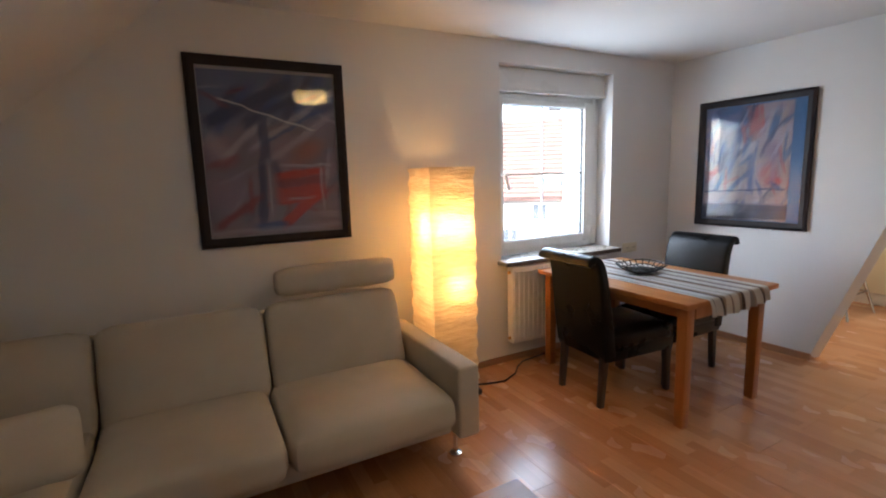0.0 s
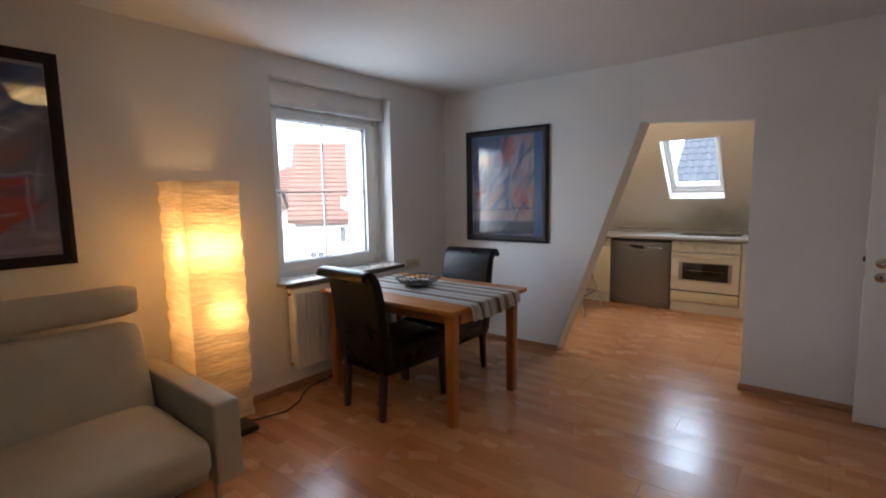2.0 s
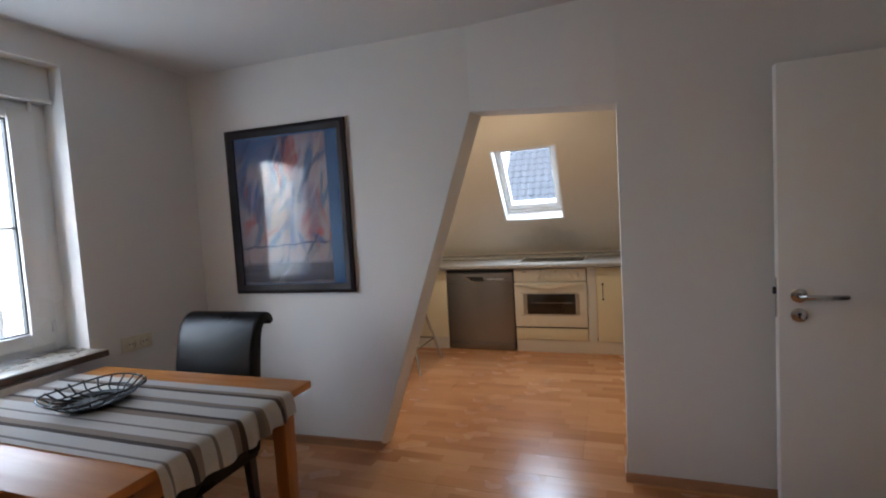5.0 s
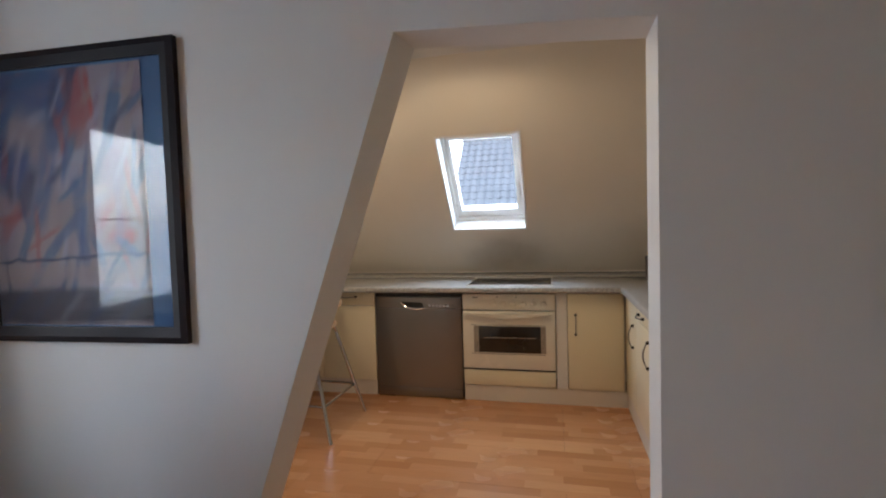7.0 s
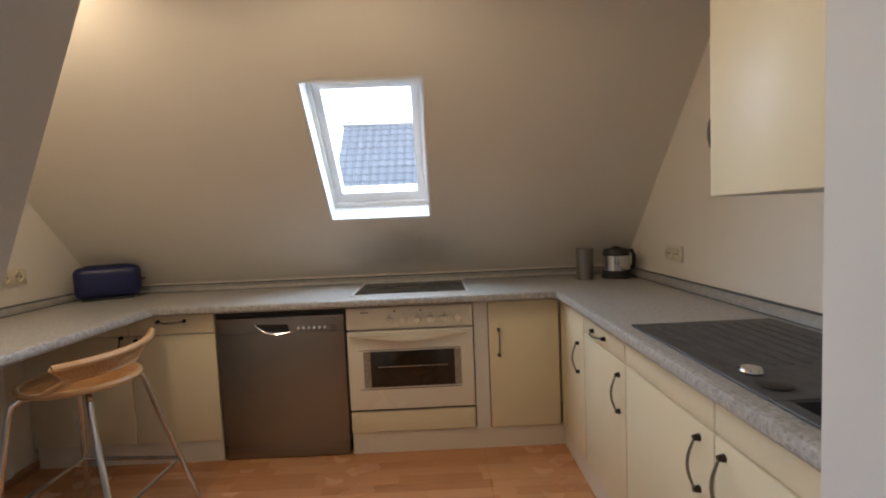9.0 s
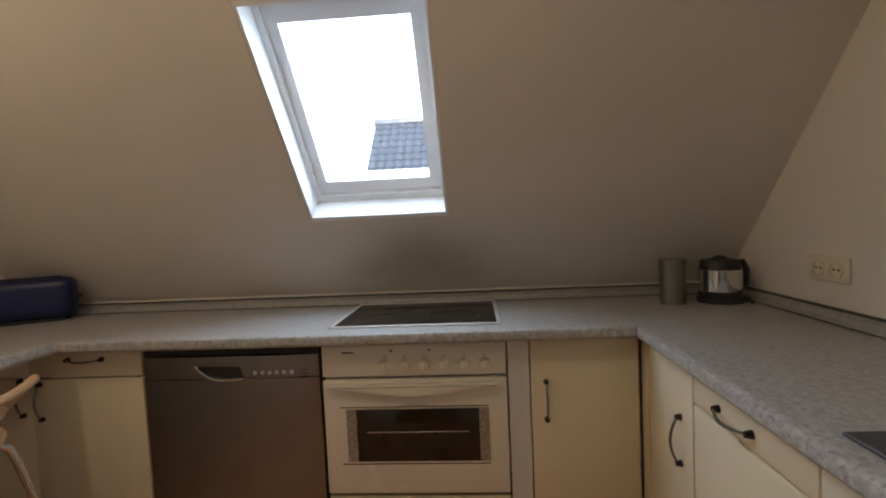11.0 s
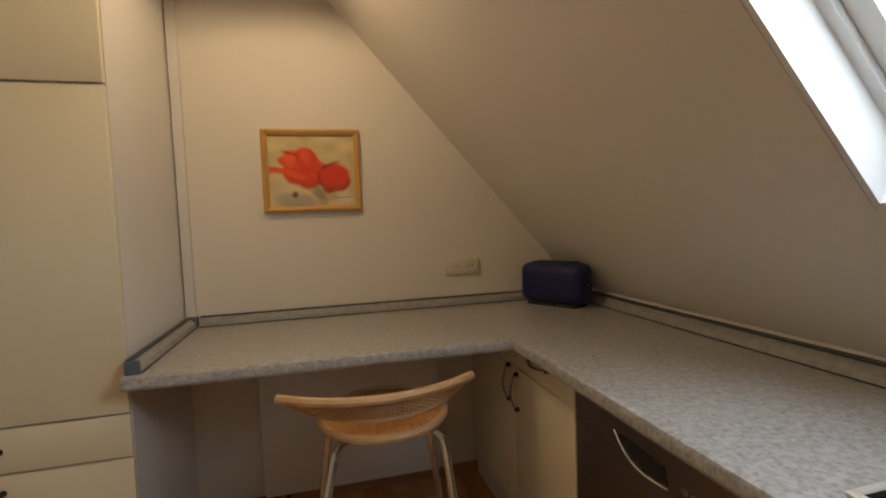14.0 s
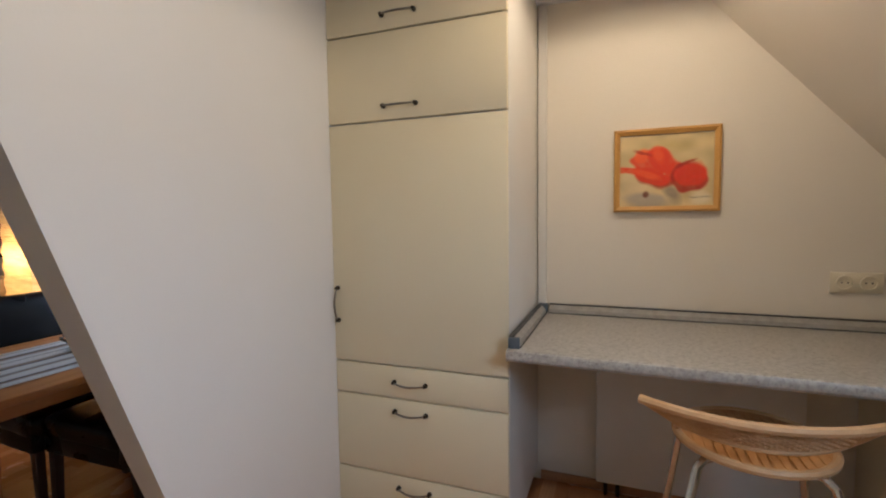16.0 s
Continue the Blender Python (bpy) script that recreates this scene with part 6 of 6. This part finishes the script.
def hip_face(parent, a, b, c, d, n, mat_):
    """Tile courses on the roof face a-b (eave) to d-c (ridge)."""
    a, b, c, d = (Vector(p) for p in (a, b, c, d))
    nrm = (b - a).cross(d - a).normalized()
    for i in range(n):
        f0, f1 = i / n, min(1.0, (i + 1.1) / n)
        p, q, r, s = a.lerp(d, f0), b.lerp(c, f0), b.lerp(c, f1), a.lerp(d, f1)
        bm = bmesh.new()
        vs = [bm.verts.new(x) for x in (p + nrm * 0.07, q + nrm * 0.07, r + nrm * 0.02, s + nrm * 0.02, p + nrm * 0.0, q + nrm * 0.0)]
        bm.faces.new((vs[0], vs[1], vs[2], vs[3]))
        bm.faces.new((vs[4], vs[5], vs[1], vs[0]))
        part("tile_course", bm, mat_, parent)


hip_face(hg, (-9.4, -0.35, 7.1), (0.35, -0.35, 7.1), (-1.3, 3.3, 9.1), (-7.0, 3.3, 9.1), 20, M_GREY_TILE)
hip_face(hg, (0.35, -0.35, 7.1), (0.35, 7.0, 7.1), (-1.3, 3.32, 9.1), (-1.3, 3.28, 9.1), 20, M_GREY_TILE)
for i in range(15):
    f = i / 15
    p = Vector((0.35, -0.35, 7.15)).lerp(Vector((-1.3, 3.3, 9.17)), f)
    q = Vector((0.35, -0.35, 7.15)).lerp(Vector((-1.3, 3.3, 9.17)), f + 0.075)
    part("hip_tile", tube(bmesh.new(), [p, q], [0.10, 0.075], 8), M_GREY_TILE, hg)
part("gutter", tube(bmesh.new(), [(-9.4, -0.42, 7.08), (0.42, -0.42, 7.08), (0.42, 7.0, 7.08)], 0.06, 8), M_GREY_TILE, hg)
part("downpipe", tube(bmesh.new(), [(0.42, -0.3, 7.05), (0.10, 0.12, 6.7), (0.08, 0.12, 0.0)], 0.045, 8), M_GREY_TILE, hg)
for y in (1.6, 4.6):
    wb = bmesh.new()
    box(wb, 0.0, 0.05, y, y + 1.0, 4.6, 5.9)
    part("window", wb, M_PANE, hg)
dg = part("dormer", boxed(-1.2, 0.1, 2.6, 4.2, 7.3, 8.25), M_GREY_TILE, hg)
part("dormer_window", boxed(0.101, 0.14, 2.8, 4.0, 7.45, 8.1), M_PVC, dg)

# long white house farther off
hm = thing("house", (17.5, 37.0, GROUND + 0.3), "white house with brown-red roof and timber gable", "house", turn=-28)
part("wall", boxed(-8, 12, 0, 10, 0, 6.6), M_RENDER_W, hm)
bm = bmesh.new()
prism(bm, [(-0.5, 6.5), (5, 10.0), (10.5, 6.5)], "yz", -8.4, 12.4)
part("roof", bm, M_RED_TILE, hm)
courses(hm, "tile_course", M_RED_TILE, 20.8, 16, (-0.55, 6.5), (5, 10.05))
for o in hm.children:
    if o.name.startswith("tile_course"):
        o.location.x = -8.4
gb = bmesh.new()
prism(gb, [(0.2, 6.2), (5.0, 6.2), (2.6, 8.6)], "xz", -0.6, 3.0)
g = part("gable", gb, M_RENDER_W, hm)
bm = bmesh.new()
prism(bm, [(-0.3, 6.3), (2.6, 9.1), (5.5, 6.3), (5.1, 6.3), (2.6, 8.7), (0.1, 6.3)], "xz", -1.2, 3.5)
part("gable_roof", bm, M_WOOD_TRIM, g)
bl = part("balcony", boxed(0.6, 4.6, -1.5, -0.05, 4.2, 5.1), M_RENDER_W, hm)
for x in (-6, -3, 1.2, 3.2, 6.5, 9.5):
    house_window(hm, x, 4.9 if not 0 < x < 5 else 5.3, 1.2, 1.1, 0.0)
    house_window(hm, x, 2.0, 1.2, 1.2, 0.0)
for x in (7.0, 10.0):
    part("roof_window", boxed(x, x + 0.8, 1.7, 2.6, 8.1, 8.45), M_PANE, hm)
part("chimney", boxed(5.6, 6.1, 4.6, 5.2, 9.5, 11.0), M_RENDER_W, hm)

# spruce and parked car between the houses
tr = thing("spruce_tree", (13.9, 24.0, GROUND), "dark green spruce tree between the houses", "tree")
M_NEEDLE = surface("spruce_needles", (0.035, 0.055, 0.032), (0.06, 0.085, 0.045), 5, 60, 0.8)
part("trunk", tube(bmesh.new(), [(0, 0, 0), (0.05, 0, 3), (0, 0.03, 6.9)], [0.18, 0.11, 0.02], 8), M_WOOD_TRIM, tr)
bm = bmesh.new()
rng = random.Random(3)
for k in range(620):
    h = 0.8 + 6.0 * rng.random() ** 0.8
    reach = (6.95 - h) * 0.30 * (0.45 + 0.55 * rng.random())
    a = rng.random() * 6.283
    c = Vector((reach * math.cos(a), reach * math.sin(a), h - 0.25 * reach))
    s = 0.10 + 0.16 * rng.random()
    ax1 = Vector((math.cos(a), math.sin(a), -0.35 + 0.3 * rng.random())) * s * 1.8
    ax2 = Vector((-math.sin(a), math.cos(a), 0.2 * rng.random())) * s * 0.7
    ax3 = Vector((0, 0, s * 0.5))
    vs = [bm.verts.new(c + d) for d in (ax1, ax2, -ax2, ax3, -ax1 * 0.6)]
    for q in ((0, 1, 3), (0, 3, 2), (0, 2, 1), (4, 3, 1), (4, 2, 3), (4, 1, 2)):
        bm.faces.new([vs[i] for i in q])
part("crown", bm, M_NEEDLE, tr)
car = thing("car", (14.2, 21.0, GROUND), "dark blue parked car on the street", "car", turn=20)
bm = bmesh.new()
prism(bm, [(-2.0, 0.35), (2.0, 0.35), (2.05, 0.75), (1.2, 0.92), (0.55, 1.42), (-1.0, 1.45), (-1.75, 0.98), (-2.05, 0.85)], "xz", -0.85, 0.85)
bmesh.ops.bevel(bm, geom=bm.edges[:], offset=0.08, segments=2, affect='EDGES')
part("body", bm, surface("blue_car_paint", (0.02, 0.05, 0.25), rough=0.25), car)
for x in (-1.25, 1.25):
    for y in (-0.8, 0.8):
        bm = bmesh.new()
        lathe(bm, [(0, -0.1), (0.32, -0.1), (0.32, 0.1), (0, 0.1)], sides=20)
        bmesh.ops.transform(bm, matrix=pose(x, y, 0.32, 90, 0, 0), verts=bm.verts)
        part("wheel", bm, M_BLACK, car)

# neighbour's roof, seen through the roof window
hn = thing("house", (15.9, 3.28, GROUND), "neighbouring house with a dark blue-grey pantile roof", "house")
part("wall", boxed(-3.6, 6.0, -12.0, -0.25, 0, 6.3), M_RENDER, hn)
bm = bmesh.new()
prism(bm, [(-4.0, 5.85), (0, 9.85), (4.0, 5.85)], "xz", -12.0, -0.03)
roof_n = part("roof", bm, M_GREY_TILE, hn)


def pantile():
    me = bpy.data.meshes.new("tile")
    bm = bmesh.new()
    w, l = 0.205, 0.30
    rows = []
    for v_ in (0.0, 1.0):
        row = []
        for i in range(9):
            u = i / 8
            wave = 0.018 * math.sin(2 * math.pi * u) + 0.008 * math.sin(math.pi * u)
            row.append(bm.verts.new((-u * w, v_ * l, wave + 0.027 - 0.022 * v_)))
        rows.append(row)
    skirt = [bm.verts.new((q.co.x, 0.0, q.co.z - 0.024)) for q in rows[0]]
    for i in range(8):
        bm.faces.new((rows[0][i], rows[0][i + 1], rows[1][i + 1], rows[1][i]))
        bm.faces.new((skirt[i], skirt[i + 1], rows[0][i + 1], rows[0][i]))
    bmesh.ops.recalc_face_normals(bm, faces=bm.faces)
    bm.to_mesh(me)
    bm.free()
    me.materials.append(M_SLATE_TILE)
    return me


tile_me = pantile()
pitch = math.atan2(4.0, 4.0)
span = math.hypot(4.0, 4.0)
for r in range(24):
    for c in range(12):
        s_ = span - 0.02 - (r + 1) * 0.25
        ob = new("tile", tile_me)
        ob.parent = roof_n
        base = Vector((-4.0, -0.02 - c * 0.197, 5.85)) + Vector((math.cos(pitch), 0, math.sin(pitch))) * s_
        up = Vector((math.cos(pitch), 0, math.sin(pitch)))
        side_ = Vector((0, 1, 0))
        nrm = side_.cross(up)
        nrm = nrm if nrm.z > 0 else -nrm
        ob.matrix_local = Matrix(((side_.x, up.x, nrm.x, base.x), (side_.y, up.y, nrm.y, base.y), (side_.z, up.z, nrm.z, base.z + 0.02), (0, 0, 0, 1)))
for c in range(14):
    part("ridge_tile", tube(bmesh.new(), [(0, -c * 0.40, 9.87), (0, -c * 0.40 - 0.44, 9.86)], [0.12, 0.10], 10), M_SLATE_TILE, hn)


# ---- floor planks ----
floor_ob = bpy.data.objects["floor"]
PW, PL = 0.1911, 1.285
plank_mesh = {}


def plank_data(length):
    key = round(length, 3)
    if key not in plank_mesh:
        me = bpy.data.meshes.new("plank")
        b = boxed(-PW / 2, PW / 2, 0, length, -0.008, 0.0, bevel=0.0006, seg=1)
        b.to_mesh(me)
        b.free()
        me.materials.append(M_LAMINATE)
        plank_mesh[key] = me
    return plank_mesh[key]


col_x, col_n = -1.3, 0
rng = random.Random(5)
while col_x < 6.52:
    lo = SOUTH_Y if col_x < 3.86 else KITCHEN_Y
    hi = WALL_Y - 0.008 if col_x < 3.86 else GABLE_Y - 0.008
    y = lo - rng.choice((0.0, 0.32, 0.64, 0.96))
    while y < hi:
        a, b = max(y, lo), min(y + PL, hi)
        if b - a > 0.03:
            ob = new("plank", plank_data(b - a - 0.0008))
            ob.parent = floor_ob
            ob.location = (col_x + PW / 2, a, 0.0)
        y += PL
    col_x += PW + 0.0006
